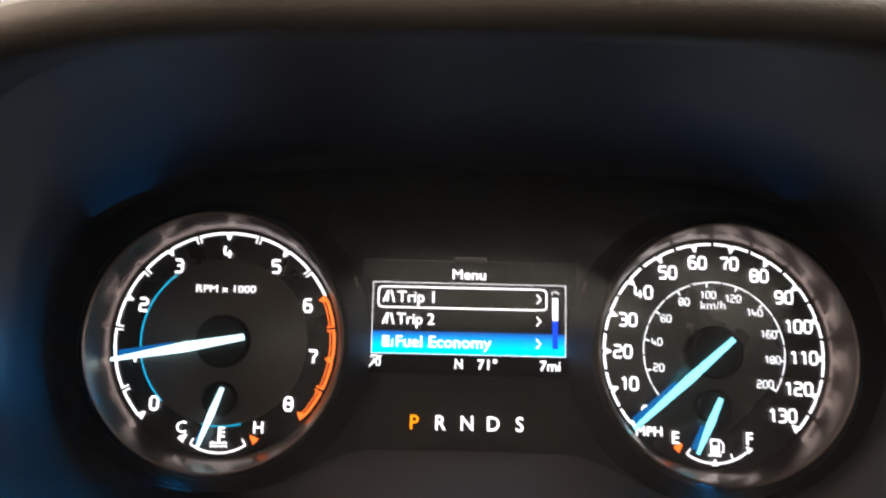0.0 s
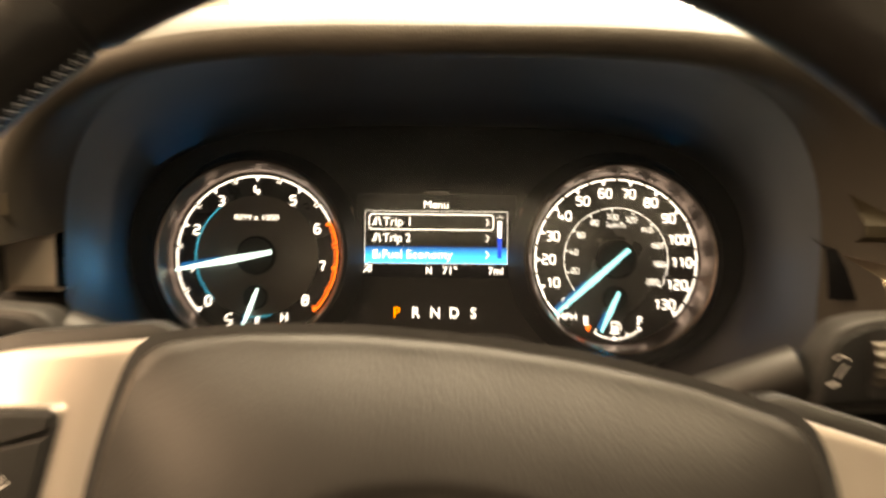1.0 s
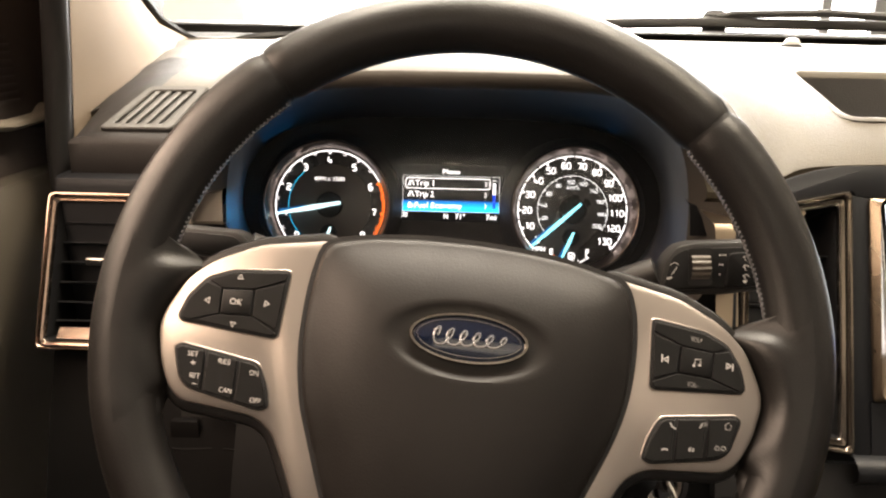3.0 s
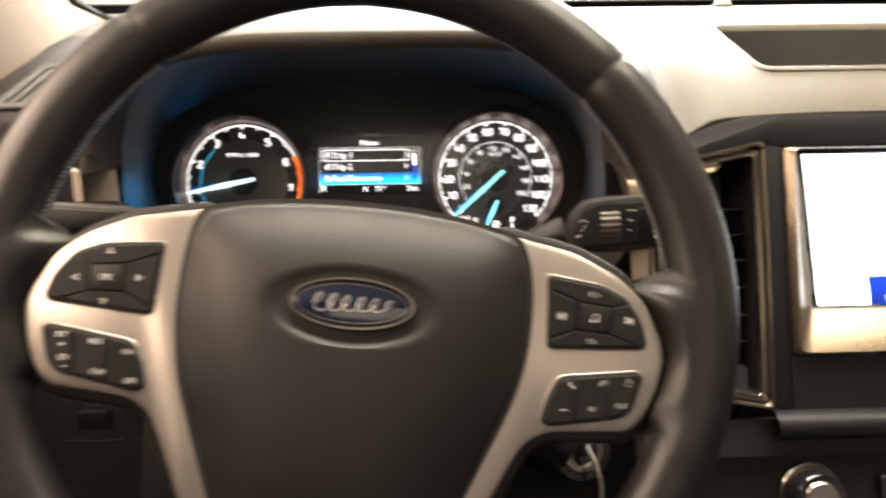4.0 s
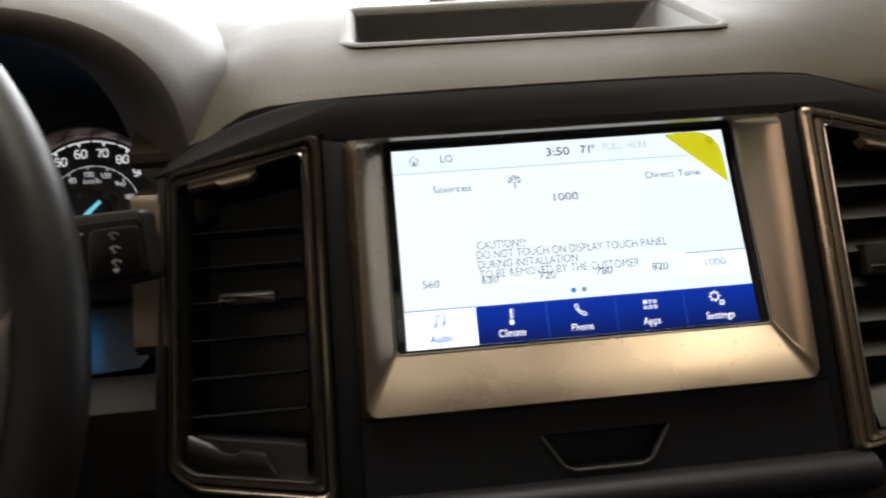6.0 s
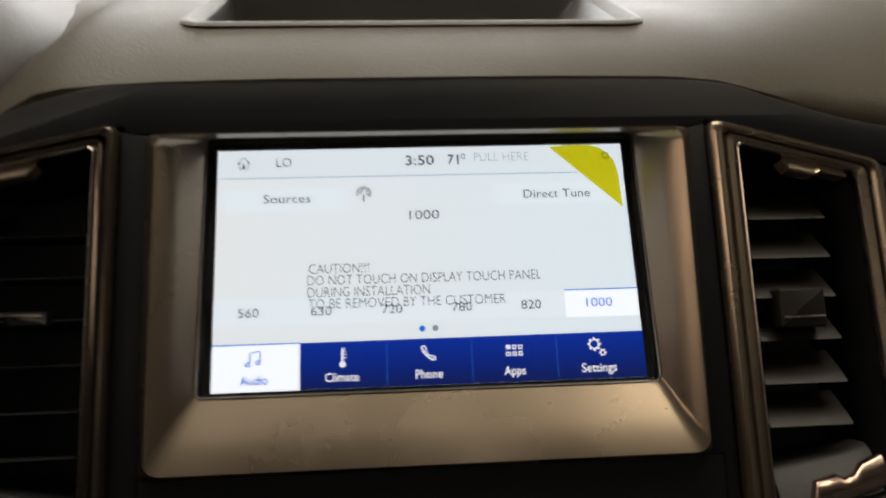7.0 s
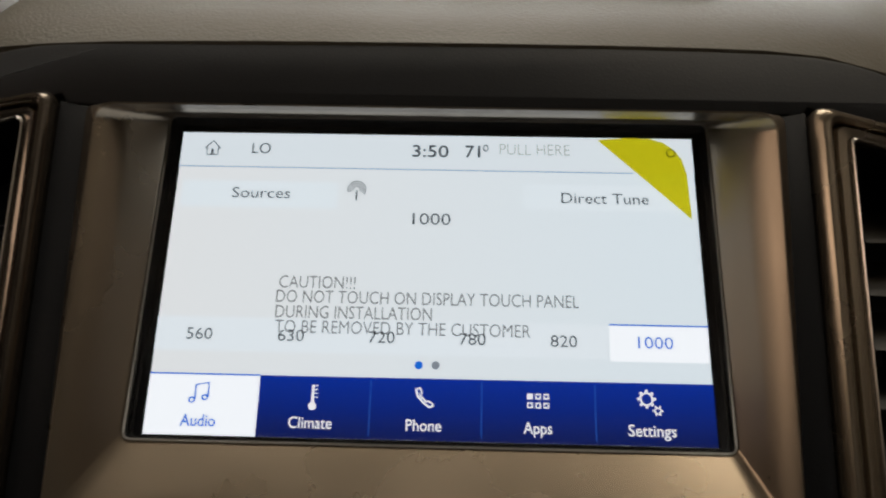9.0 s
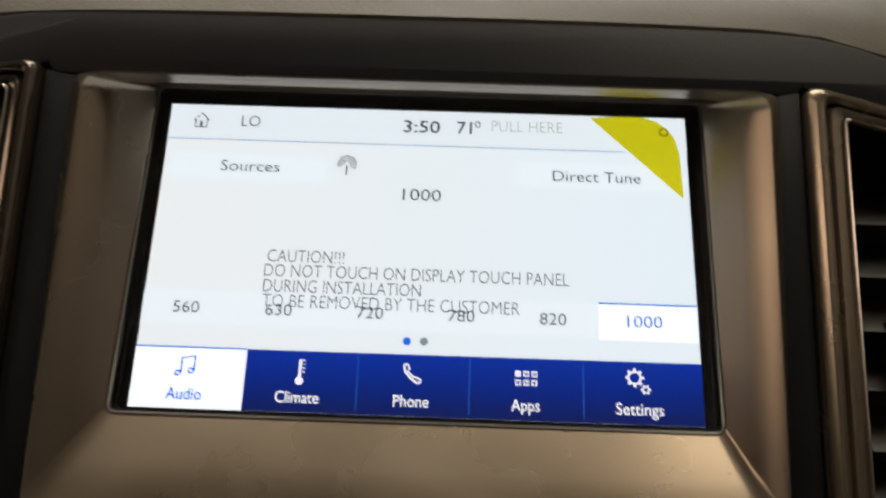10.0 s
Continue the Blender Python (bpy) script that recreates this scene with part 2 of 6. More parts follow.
def inset(poly, d):
    """The polygon (either winding) drawn in by d."""
    k = len(poly)
    area = sum(poly[i - 1][0] * poly[i][1] - poly[i][0] * poly[i - 1][1] for i in range(k))
    s = 1 if area > 0 else -1
    out = []
    for i in range(k):
        p, a, b = Vector(poly[i]), Vector(poly[i - 1]), Vector(poly[(i + 1) % k])
        e, f = p - a, b - p
        if e.length < 1e-9 or f.length < 1e-9:
            e = f = b - a
        e.normalize(), f.normalize()
        n = Vector((-e.y - f.y, e.x + f.x)) * s
        n = n.normalized() if n.length > 1e-6 else Vector((-e.y, e.x)) * s
        c = max(0.45, n.dot(Vector((-e.y, e.x)) * s))
        out.append(tuple(p + n * (d / c)))
    return out


def rings(bm, loops, closed=True, cap_first=False, cap_last=False):
    """Joins loops of points (x, y, z), all of one length, by quads."""
    rows = [[bm.verts.new(p) for p in loop] for loop in loops]
    k = len(rows[0])
    for a, b in zip(rows, rows[1:]):
        for i in range(k if closed else k - 1):
            j = (i + 1) % k
            bm.faces.new((a[i], a[j], b[j], b[i]))
    if cap_first:
        bm.faces.new(list(reversed(rows[0])))
    if cap_last:
        bm.faces.new(rows[-1])
    return bm


def prism(poly, z0, z1, edge=0.0, bm=None):
    """A plate of that outline from z0 up to z1, its upper edge rounded by edge."""
    bm = bm or bmesh.new()
    loops = [[(x, y, z0) for x, y in poly]]
    if edge:
        loops.append([(x, y, z1 - edge) for x, y in poly])
        loops.append([(x, y, z1 - edge * 0.3) for x, y in inset(poly, edge * 0.3)])
        loops.append([(x, y, z1) for x, y in inset(poly, edge)])
    else:
        loops.append([(x, y, z1) for x, y in poly])
    return rings(bm, loops, True, True, True)


def frame_plate(outer, inner, z0, z1, edge=0.0005, bm=None):
    """A frame between two outlines with equal numbers of points."""
    bm = bm or bmesh.new()
    lo = [(x, y, z0) for x, y in outer]
    l1 = [(x, y, z1 - edge) for x, y in outer]
    l2 = [(x, y, z1) for x, y in inset(outer, edge)]
    l3 = [(x, y, z1) for x, y in inset(inner, -edge)]
    l4 = [(x, y, z1 - edge) for x, y in inner]
    l5 = [(x, y, z0) for x, y in inner]
    return rings(bm, [lo, l1, l2, l3, l4, l5, lo])


def box(x0, x1, y0, y1, z0, z1, edge=0.0, bm=None):
    return prism([(x0, y0), (x1, y0), (x1, y1), (x0, y1)], z0, z1, edge, bm)


def flat(poly, z, bm=None):
    """What is itself flat: Lit marks, print."""
    bm = bm or bmesh.new()
    bm.faces.new([bm.verts.new((x, y, z)) for x, y in poly])
    return bm


def rect(x0, y0, x1, y1):
    return [(x0, y0), (x1, y0), (x1, y1), (x0, y1)]


def ellipse(cx, cy, a, b, n=48):
    return [(cx + a * math.cos(2 * math.pi * i / n), cy + b * math.sin(2 * math.pi * i / n)) for i in range(n)]


def arc_band(cx, cy, r0, r1, a0, a1, z, step=3.0, bm=None):
    """A flat band along an arc, degrees anticlockwise from the right."""
    bm = bm or bmesh.new()
    n = max(2, int(abs(a1 - a0) / step) + 1)
    ins, outs = [], []
    for i in range(n):
        a = radians(a0 + (a1 - a0) * i / (n - 1))
        ins.append(bm.verts.new((cx + r0 * math.cos(a), cy + r0 * math.sin(a), z)))
        outs.append(bm.verts.new((cx + r1 * math.cos(a), cy + r1 * math.sin(a), z)))
    for i in range(n - 1):
        bm.faces.new((ins[i], ins[i + 1], outs[i + 1], outs[i]))
    return bm


def stroke(pts, width, z, bm=None):
    """A flat line of that width along points."""
    bm = bm or bmesh.new()
    pts = [Vector(p) for p in pts]
    lefts, rights = [], []
    for i, p in enumerate(pts):
        d = (pts[min(i + 1, len(pts) - 1)] - pts[max(i - 1, 0)]).normalized()
        n = Vector((-d.y, d.x)) * width / 2
        lefts.append(bm.verts.new((*(p + n), z)))
        rights.append(bm.verts.new((*(p - n), z)))
    for i in range(len(pts) - 1):
        bm.faces.new((rights[i], rights[i + 1], lefts[i + 1], lefts[i]))
    return bm


def lathe(cx, cy, profile, n=64, bm=None, cap=False):
    """Turns (radius, z) pairs round the axis through (cx, cy)."""
    bm = bm or bmesh.new()
    loops = [[(cx + r * math.cos(2 * math.pi * i / n), cy + r * math.sin(2 * math.pi * i / n), z) for i in range(n)] for r, z in profile]
    return rings(bm, loops, True, False, cap)


def tube(pts, r, n=10, bm=None, squash=1.0):
    """A round bar along points in space."""
    bm = bm or bmesh.new()
    pts = [Vector(p) for p in pts]
    loops = []
    up = Vector((0.13, 0.21, 0.97)).normalized()
    for i, p in enumerate(pts):
        d = (pts[min(i + 1, len(pts) - 1)] - pts[max(i - 1, 0)]).normalized()
        a = d.cross(up).normalized()
        b = d.cross(a)
        loops.append([tuple(p + (a * math.cos(2 * math.pi * j / n) + b * math.sin(2 * math.pi * j / n) * squash) * r) for j in range(n)])
    return rings(bm, loops, True, True, True)


def smooth_path(pts, n=6):
    """A smooth run of points through the given ones."""
    P = [Vector(p) for p in pts]
    out = []
    for k in range(len(P) - 1):
        p0, p1, p2, p3 = P[max(k - 1, 0)], P[k], P[k + 1], P[min(k + 2, len(P) - 1)]
        for j in range(n):
            u = j / n
            out.append(0.5 * ((2 * p1) + (p2 - p0) * u + (2 * p0 - 5 * p1 + 4 * p2 - p3) * u * u + (3 * p1 - p0 - 3 * p2 + p3) * u ** 3))
    return out + [P[-1]]


def lofted(rows, bm=None, thick=0.0):
    """A sheet through rows of points in space."""
    bm = bm or bmesh.new()
    rings(bm, rows, closed=False)
    if thick:
        bmesh.ops.recalc_face_normals(bm, faces=bm.faces)
        bmesh.ops.solidify(bm, geom=bm.faces[:], thickness=thick)
    return bm


def letters(body):
    """The outline mesh of a line of writing, one unit of capital height, with its left, right and cap height."""
    cu = bpy.data.curves.new("writing", "FONT")
    cu.body, cu.size, cu.resolution_u = body, 1.0, 3
    ob = bpy.data.objects.new("writing", cu)
    me = bpy.data.meshes.new_from_object(ob)
    bpy.data.objects.remove(ob)
    bpy.data.curves.remove(cu)
    return me


CAP = max(v.co.y for v in letters("H").vertices)


def write(body, x, y, cap, z, mat, parent, width=None, align="C", name="lettering", bold=0.0, squeeze=1.0):
    """A line of writing at (x, y), its middle height; cap: height of capitals; width: the length to which it is fitted."""
    me = letters(body)
    xs = [v.co.x for v in me.vertices]
    x0, x1 = min(xs), max(xs)
    s = cap / CAP
    sx = width / (x1 - x0) if width else s * squeeze
    at = {"C": -(x0 + x1) / 2, "L": -x0, "R": -x1}[align]
    for v in me.vertices:
        v.co = ((v.co.x + at) * sx + x, v.co.y * s - cap / 2 + y, z)
    if bold:
        base = bmesh.new()
        for dx, dy in ((-bold, 0), (bold, 0), (0, bold), (0, -bold)):
            k = bmesh.new()
            k.from_mesh(me)
            dz = (dx * 3 + dy * 5) * 0.004
            for v in k.verts:
                v.co.x += dx
                v.co.y += dy
                v.co.z += dz
            tmp = bpy.data.meshes.new("tmp")
            k.to_mesh(tmp)
            k.free()
            base.from_mesh(tmp)
            bpy.data.meshes.remove(tmp)
        base.to_mesh(me)
        base.free()
    me.materials.append(mat)
    me.name = name
    ob = new(name, me)
    ob.parent = parent
    return ob


# ---------------------------------------------------------------- showroom and cab shell
def setting(name, bm, mat, label, category, smooth=False):
    return tagged(part(name, bm, mat, None, "", smooth), label, category, "", "structure")


setting("floor", box(-6, 7, -7, 6, -0.1, 0.0), TILE, "pale polished showroom floor under the truck", "floor")
setting("ceiling", box(-6, 7, -7, 6, 4.2, 4.3), PLASTER, "plain white showroom ceiling", "ceiling")
setting("wall_west", box(-6.2, -6, -7, 6, 0, 4.2), PLASTER, "plain plastered showroom wall", "wall")
setting("wall_east", box(7, 7.2, -7, 6, 0, 4.2), DARKWALL, "plain unseen showroom wall, darkened to dim reflections", "wall")
setting("wall_south", box(-6, 7, -7.2, -7, 0, 4.2), PLASTER, "plain plastered showroom wall", "wall")
# front wall with its glazed opening from x -1.4 to 2.4
for x0, x1, z0, z1 in ((-6, -1.4, 0, 4.2), (3.9, 7, 0, 4.2), (-1.4, 3.9, 0, 0.3), (-1.4, 3.9, 3.4, 4.2)):
    setting("wall_north", box(x0, x1, 4.6, 4.8, z0, z1), CREAMLIT, "cream showroom wall round the glazing", "wall")
win = thing("window_1", "bright daylit showroom glazing in grey frames", "window", None, "", "structure")
part("pane", box(-1.4, 2.38, 4.66, 4.70, 0.3, 3.4), PANE, win)
for x0, x1 in ((2.38, 2.44), (2.72, 2.80), (3.84, 3.9)):
    part("window_frame", box(x0, x1, 4.60, 4.74, 0.3, 3.4), METALGREY, win)
part("pane", box(2.44, 2.72, 4.66, 4.70, 0.3, 3.4), PANE, win)
part("panel", box(2.80, 3.84, 4.66, 4.70, 0.3, 3.4), METALGREY, win, "grey closed panel")

# the cab: floor, sides below the windows, back, roof
setting("cab_floor", box(-0.62, 1.34, -1.15, 0.55, 0.55, 0.58), SEATING, "dark carpeted cab floor", "floor")
setting("cab_roof", box(-0.55, 1.27, -1.15, -0.375, 1.80, 1.84), LINER, "pale fabric headliner", "ceiling")
# unseen wall set close behind and kept dark, to dim sheen on the wheel
for x0, x1, z0, z1 in ((-0.68, 1.40, 0.55, 1.44), (-0.68, 1.40, 1.72, 1.84), (-0.68, -0.18, 1.44, 1.72), (0.88, 1.40, 1.44, 1.72)):
    setting("back_baffle", box(x0, x1, -1.21, -1.15, z0, z1), SEATING, "unseen dark wall close behind, added to dim reflections", "wall")
setting("cab_side", box(1.34, 1.40, -1.15, 0.35, 0.55, 1.26), DOOR, "dark passenger side door lining", "wall")
setting("cab_side", box(-0.68, -0.62, -1.15, -0.45, 0.55, 1.26), DOOR, "dark lining behind the driver's door", "wall")
setting("underbody", box(-0.60, 1.32, -1.10, 0.50, 0.0, 0.548), BLACK, "dark body of the truck below the cab floor", "vehicle body")
setting("firewall", box(-0.6, 1.34, 0.50, 0.54, 0.55, 1.25), BLACK, "dark bulkhead below the windscreen", "wall")
for x in (-0.62, 1.28):
    setting("roof_post", box(x, x + 0.06, -1.15, -0.98, 1.26, 1.80), LINER, "pale trimmed door post", "post")

# windscreen
glass = bmesh.new()
rows = []
for i in range(9):
    f = i / 8
    rows.append([(0.36 + (x * (0.82 - 0.10 * f)), 0.455 - 0.11 * x * x - 0.82 * f - 0.03 * math.sin(f * 3.14), 1.283 + 0.53 * f) for x in [k / 6 - 1 for k in range(13)]])
ws = setting("windscreen", lofted(rows, glass), GLASS, "clear raked windscreen above the dashboard", "windscreen", True)
ws.visible_shadow = False

# black edge band, cowl and wiper outside the glass
band = lofted([[(0.36 + x * 0.82, 0.448 - 0.11 * x * x - 0.012 * k, 1.2885 + 0.0045 * k) for x in [j / 8 - 1 for j in range(17)]] for k in range(3)], thick=0.002)
setting("windscreen_band", band, BLACK, "black printed band along the windscreen's foot", "trim", True)
cowl = lofted([[(0.36 + x * 0.80, 0.47 + 0.05 * k - 0.10 * x * x, 1.280 + h) for x in [j / 8 - 1 for j in range(17)]] for k, h in enumerate((0.0, 0.016, 0.021, 0.016, -0.03))], thick=0.003)
setting("cowl", cowl, BLACK, "black plastic cowl below the windscreen", "cowl", True)
wiper = thing("windscreen_wiper", "black wiper arm lying along the cowl", "wiper", None)
part("arm", tube([(0.36, 0.60, 1.312), (0.42, 0.58, 1.326), (0.55, 0.55, 1.330), (0.80, 0.50, 1.318)], 0.006, 8), BLACK, wiper)
part("blade", tube([(0.08, 0.60, 1.303), (0.36, 0.585, 1.313), (0.62, 0.55, 1.314), (0.92, 0.47, 1.306)], 0.005, 8, squash=1.6), BLACK, wiper)
part("pivot", lathe(0.40, 0.60, [(0.018, 1.30), (0.018, 1.325), (0.012, 1.332), (0.001, 1.333)], 20), BLACK, wiper)


# ---------------------------------------------------------------- dashboard
dash = thing("dashboard", "soft-touch charcoal dashboard with hooded gauge binnacle", "dashboard", None, "", "")


def lerp(a, b, f):
    return a + (b - a) * f


def curve(x, stops):
    """A smooth curve through (x, value) stops."""
    if x <= stops[0][0]:
        return stops[0][1]
    for (a, u), (b, v) in zip(stops, stops[1:]):
        if x <= b:
            f = (x - a) / (b - a)
            return lerp(u, v, f * f * (3 - 2 * f))
    return stops[-1][1]


def line(x, stops):
    """Straight runs between (x, value) stops."""
    for (a, u), (b, v) in zip(stops, stops[1:]):
        if x <= b:
            return lerp(u, v, max(0.0, (x - a) / (b - a)))
    return stops[-1][1]


# fall of the front lip along the dash, and of the whole pad at its ends
LIP = [(-0.60, -0.05), (-0.30, -0.030), (-0.18, -0.018), (0.19, -0.016), (0.205, -0.0118), (0.222, -0.0078), (0.24, -0.0046), (0.26, -0.0025), (0.285, -0.0010), (0.33, -0.0002), (0.386, 0.0), (0.44, -0.0002), (0.485, -0.0010), (0.505, -0.0024), (0.52, -0.0068), (0.537, -0.0135), (0.555, -0.0205), (0.575, -0.0255), (0.60, -0.029), (0.70, -0.032), (1.30, -0.036)]
SECTION = [(-0.128, 1.212), (-0.134, 1.217), (-0.134, 1.2225), (-0.128, 1.2275), (-0.112, 1.2355), (-0.088, 1.2465), (-0.050, 1.2570), (-0.016, 1.2655), (0.016, 1.2725), (0.060, 1.2785), (0.12, 1.2825), (0.22, 1.2860), (0.32, 1.2880), (0.455, 1.2885)]
XS = sorted({-0.58, -0.50, -0.42, -0.36, -0.33, -0.30, -0.28, -0.26, -0.24, -0.25, -0.27, -0.29, -0.225, -0.215, -0.205, -0.198, -0.191, -0.185, -0.168, -0.15, -0.10, -0.05, 0.0, 0.05, 0.10, 0.15, 0.172, 0.18, 0.19, 0.20, 0.21, 0.22, 0.23, 0.24, 0.25, 0.26, 0.280, 0.30, 0.33, 0.36, 0.386, 0.41, 0.44, 0.47, 0.490, 0.51, 0.53, 0.55, 0.57, 0.59, 0.62, 0.66, 0.75, 0.85, 0.95, 1.1, 1.3})


# the driver's end of the pad: set back, with an upright front face, falling towards the door
END = [(-0.060, 1.165), (-0.068, 1.178), (-0.069, 1.193), (-0.069, 1.212), (-0.066, 1.2175), (-0.058, 1.2210), (-0.035, 1.2345), (-0.010, 1.2490), (0.020, 1.2560), (0.06, 1.2620), (0.12, 1.2680), (0.22, 1.2750), (0.32, 1.2790), (0.455, 1.2810)]
# where the end begins to fall away to the door, by its depth
BREAK = [(-0.07, -0.285), (-0.058, -0.274), (-0.012, -0.250), (0.06, -0.262), (0.14, -0.275), (0.36, -0.33)]


def pad_point(x, k):
    y, z = SECTION[k]
    w = max(0.0, 1 - k / 7)
    far = max(0.0, (k - 9) / 4)
    z += line(x, LIP) * w + curve(x, [(-0.2, 0.0), (0.9, 0.0), (1.3, -0.05)]) * (1 - w)
    if x > 0.15:
        g = min(max((0.236 - x) / 0.034, 0.0), 1.0)
        z -= 0.014 * g * g * (3 - 2 * g) * min(1.0, max(0.0, (10.5 - k) / 4), (k + 1) / 4)
    if x < -0.185:
        ey, ez = END[k]
        f = min(1.0, (-0.185 - x) / 0.013)
        ez -= 0.42 * min(max(curve(ey, BREAK) - x, 0.0), 0.08) if k >= 4 else 0.0
        y, z = lerp(y, ey, f), lerp(z, ez, f)
    return (x, y - far * 0.11 * ((x - 0.36) / 0.82) ** 2, z)


pad, end_cap, end_grid = bmesh.new(), bmesh.new(), {}
grid = [[pad.verts.new(pad_point(x, k)) for k in range(len(SECTION))] for x in XS]
for i in range(len(XS) - 1):
    for k in range(len(SECTION) - 1):
        tray_hole = 0.279 < XS[i] < 0.489 and 5 <= k <= 7
        under_hood = -0.169 < XS[i] < 0.171 and k < 9
        beyond_end = XS[i] < -0.299 and k < 7
        at_end = (XS[i] < -0.186 and k < 5) or (XS[i] < -0.2455 and k < 10)
        if not tray_hole and not under_hood and not beyond_end:
            corners = ((i, k), (i + 1, k), (i + 1, k + 1), (i, k + 1))
            if at_end:
                end_cap.faces.new([end_grid[c] if c in end_grid else end_grid.setdefault(c, end_cap.verts.new(grid[c[0]][c[1]].co)) for c in corners])
            else:
                pad.faces.new([grid[a][b] for a, b in corners])
part("upper_pad", pad, PAD, dash, "grained charcoal soft-touch pad")
part("end_cap", end_cap, ENDCAP, dash, "dark brown plastic end by the door")

# storage tray let into the pad
tx0, tx1 = 0.280, 0.490
tray = bmesh.new()
outer = rounded([(tx0, -0.088), (tx1, -0.088), (tx1, 0.016), (tx0, 0.016)], 0.010, 5)
top_z = lambda y: lerp(1.2465, 1.2725, (y + 0.088) / 0.104)
loops = [[(x, y, top_z(y) + 0.0002) for x, y in inset(outer, -0.0045)],
         [(x, y, top_z(y) + 0.0012) for x, y in inset(outer, -0.0025)],
         [(x, y, top_z(y) + 0.0012) for x, y in outer],
         [(x, y, top_z(y) - 0.0005) for x, y in inset(outer, 0.0022)],
         [(x, y, top_z(y) - 0.004) for x, y in inset(outer, 0.004)]]
part("tray_rim", rings(tray, loops), PAD, dash, "raised rim round the storage tray")
tray = bmesh.new()
rings(tray, [[(x, y, top_z(y) - 0.003) for x, y in inset(outer, 0.0038)], [(x - 0.034 * (x > 0.40), y, 1.222) for x, y in inset(outer, 0.008)]], True, False, True)
part("tray_well", tray, LOWER, dash, "dark open storage well")

# binnacle hood: arches from the dash top forward over the gauges and back inside
def arch(y, half, top, foot, n=4.5, cx=0.004, k=41, foot_half=None):
    pts = []
    for i in range(k):
        a = math.pi * i / (k - 1)
        c, s = math.cos(a), math.sin(a)
        x = half * math.copysign(abs(c) ** (2 / n), c)
        z = foot + (top - foot) * abs(s) ** (2 / n)
        pts.append((cx - x, y, z))
    return pts


outer_hood = [arch(y, h, t, f, n, cx) for y, h, t, f, n, cx in ((0.20, 0.262, 1.2860, 1.20, 3.1, 0.004), (0.14, 0.248, 1.2890, 1.19, 3.1, 0.006), (0.06, 0.232, 1.2905, 1.18, 3.1, 0.008), (-0.02, 0.217, 1.2905, 1.17, 3.1, 0.010), (-0.070, 0.2065, 1.2895, 1.165, 3.7, 0.012), (-0.088, 0.2030, 1.2880, 1.165, 3.7, 0.012), (-0.098, 0.2005, 1.2860, 1.165, 3.7, 0.012), (-0.118, 0.1950, 1.2810, 1.165, 3.7, 0.012), (-0.130, 0.1915, 1.2775, 1.165, 3.7, 0.012), (-0.1335, 0.1895, 1.2755, 1.165, 3.7, 0.012))]
def open_foot(bm):
    """The hood's driver's-door side stops short above the trim strip."""
    bmesh.ops.bisect_plane(bm, geom=bm.verts[:] + bm.edges[:] + bm.faces[:], plane_co=(0, 0, 1.189), plane_no=(0, 0, 1))
    bmesh.ops.delete(bm, geom=[f for f in bm.faces if f.calc_center_median().x < 0 and f.calc_center_median().z < 1.189], context="FACES")
    return bm


part("binnacle_hood", lofted(outer_hood), HOOD, dash, "arched charcoal hood over the gauges")
under_hood_rows = [outer_hood[-1], arch(-0.1348, 0.1876, 1.2735, 1.165, 3.7, 0.012), arch(-0.1350, 0.1850, 1.2698, 1.160, 3.7, 0.011), arch(-0.1335, 0.1820, 1.2664, 1.152, 3.8, 0.010), arch(-0.1300, 0.1795, 1.2642, 1.145, 3.9, 0.009), arch(-0.1200, 0.1745, 1.2640, 1.12, 4.2, 0.006), arch(-0.1065, 0.1666, 1.2668, 1.10)]
part("hood_underside", open_foot(lofted(under_hood_rows)), UNDERSIDE, dash, "rolled charcoal lip of the hood")


def resampled(loop, n):
    """n points at even steps along a closed loop of points in space, from its first point."""
    pts = [Vector(p) for p in loop] + [Vector(loop[0])]
    steps = [0.0]
    for a, b in zip(pts, pts[1:]):
        steps.append(steps[-1] + (b - a).length)
    out, k = [], 0
    for i in range(n):
        d = steps[-1] * i / n
        while steps[k + 1] < d:
            k += 1
        out.append(pts[k].lerp(pts[k + 1], (d - steps[k]) / max(steps[k + 1] - steps[k], 1e-9)))
    return out


# the gauge face: two round lobes joined by a panel, and the cove that widens from it to the hood
K = tilted((0, -0.002, 1.155), 16)
face_half = mm((0, -45), (-46, -45.5), (-62, -52), (-80, -61), (-106, -66), (-136, -61), (-160, -46), (-176, -22), (-181, 5), (-175, 34), (-154, 57), (-116, 71), (-60, 75.5), (0, 76.5))
face_outline = rounded(face_half + [(-x, y) for x, y in reversed(face_half[1:-1])], 0.014, 5)
first = min(range(len(face_outline)), key=lambda q: abs(face_outline[q][0]) + face_outline[q][1])
face_outline = face_outline[first:] + face_outline[:first]
cove_mouth = arch(-0.107, 0.1667, 1.2667, 1.10)
cove_mouth = [(0.004, -0.132, 1.086), (-0.08, -0.131, 1.086), (-0.150, -0.124, 1.088)] + cove_mouth + [(0.158, -0.124, 1.088), (0.088, -0.131, 1.086)]
mouth_ring = resampled(cove_mouth, 160)
face_ring = resampled([K @ Vector((x, y, -0.004)) for x, y in face_outline], 160)
cove_rows = []
for i in range(13):
    f = i / 12
    e = f ** 1.8
    cove_rows.append([(lerp(a.x, b.x, e), lerp(a.y, b.y, f), lerp(a.z, b.z, e)) for a, b in zip(mouth_ring, face_ring)])
part("binnacle_cove", rings(bmesh.new(), cove_rows), COVE, dash, "smooth dark inner wall of the gauge binnacle")
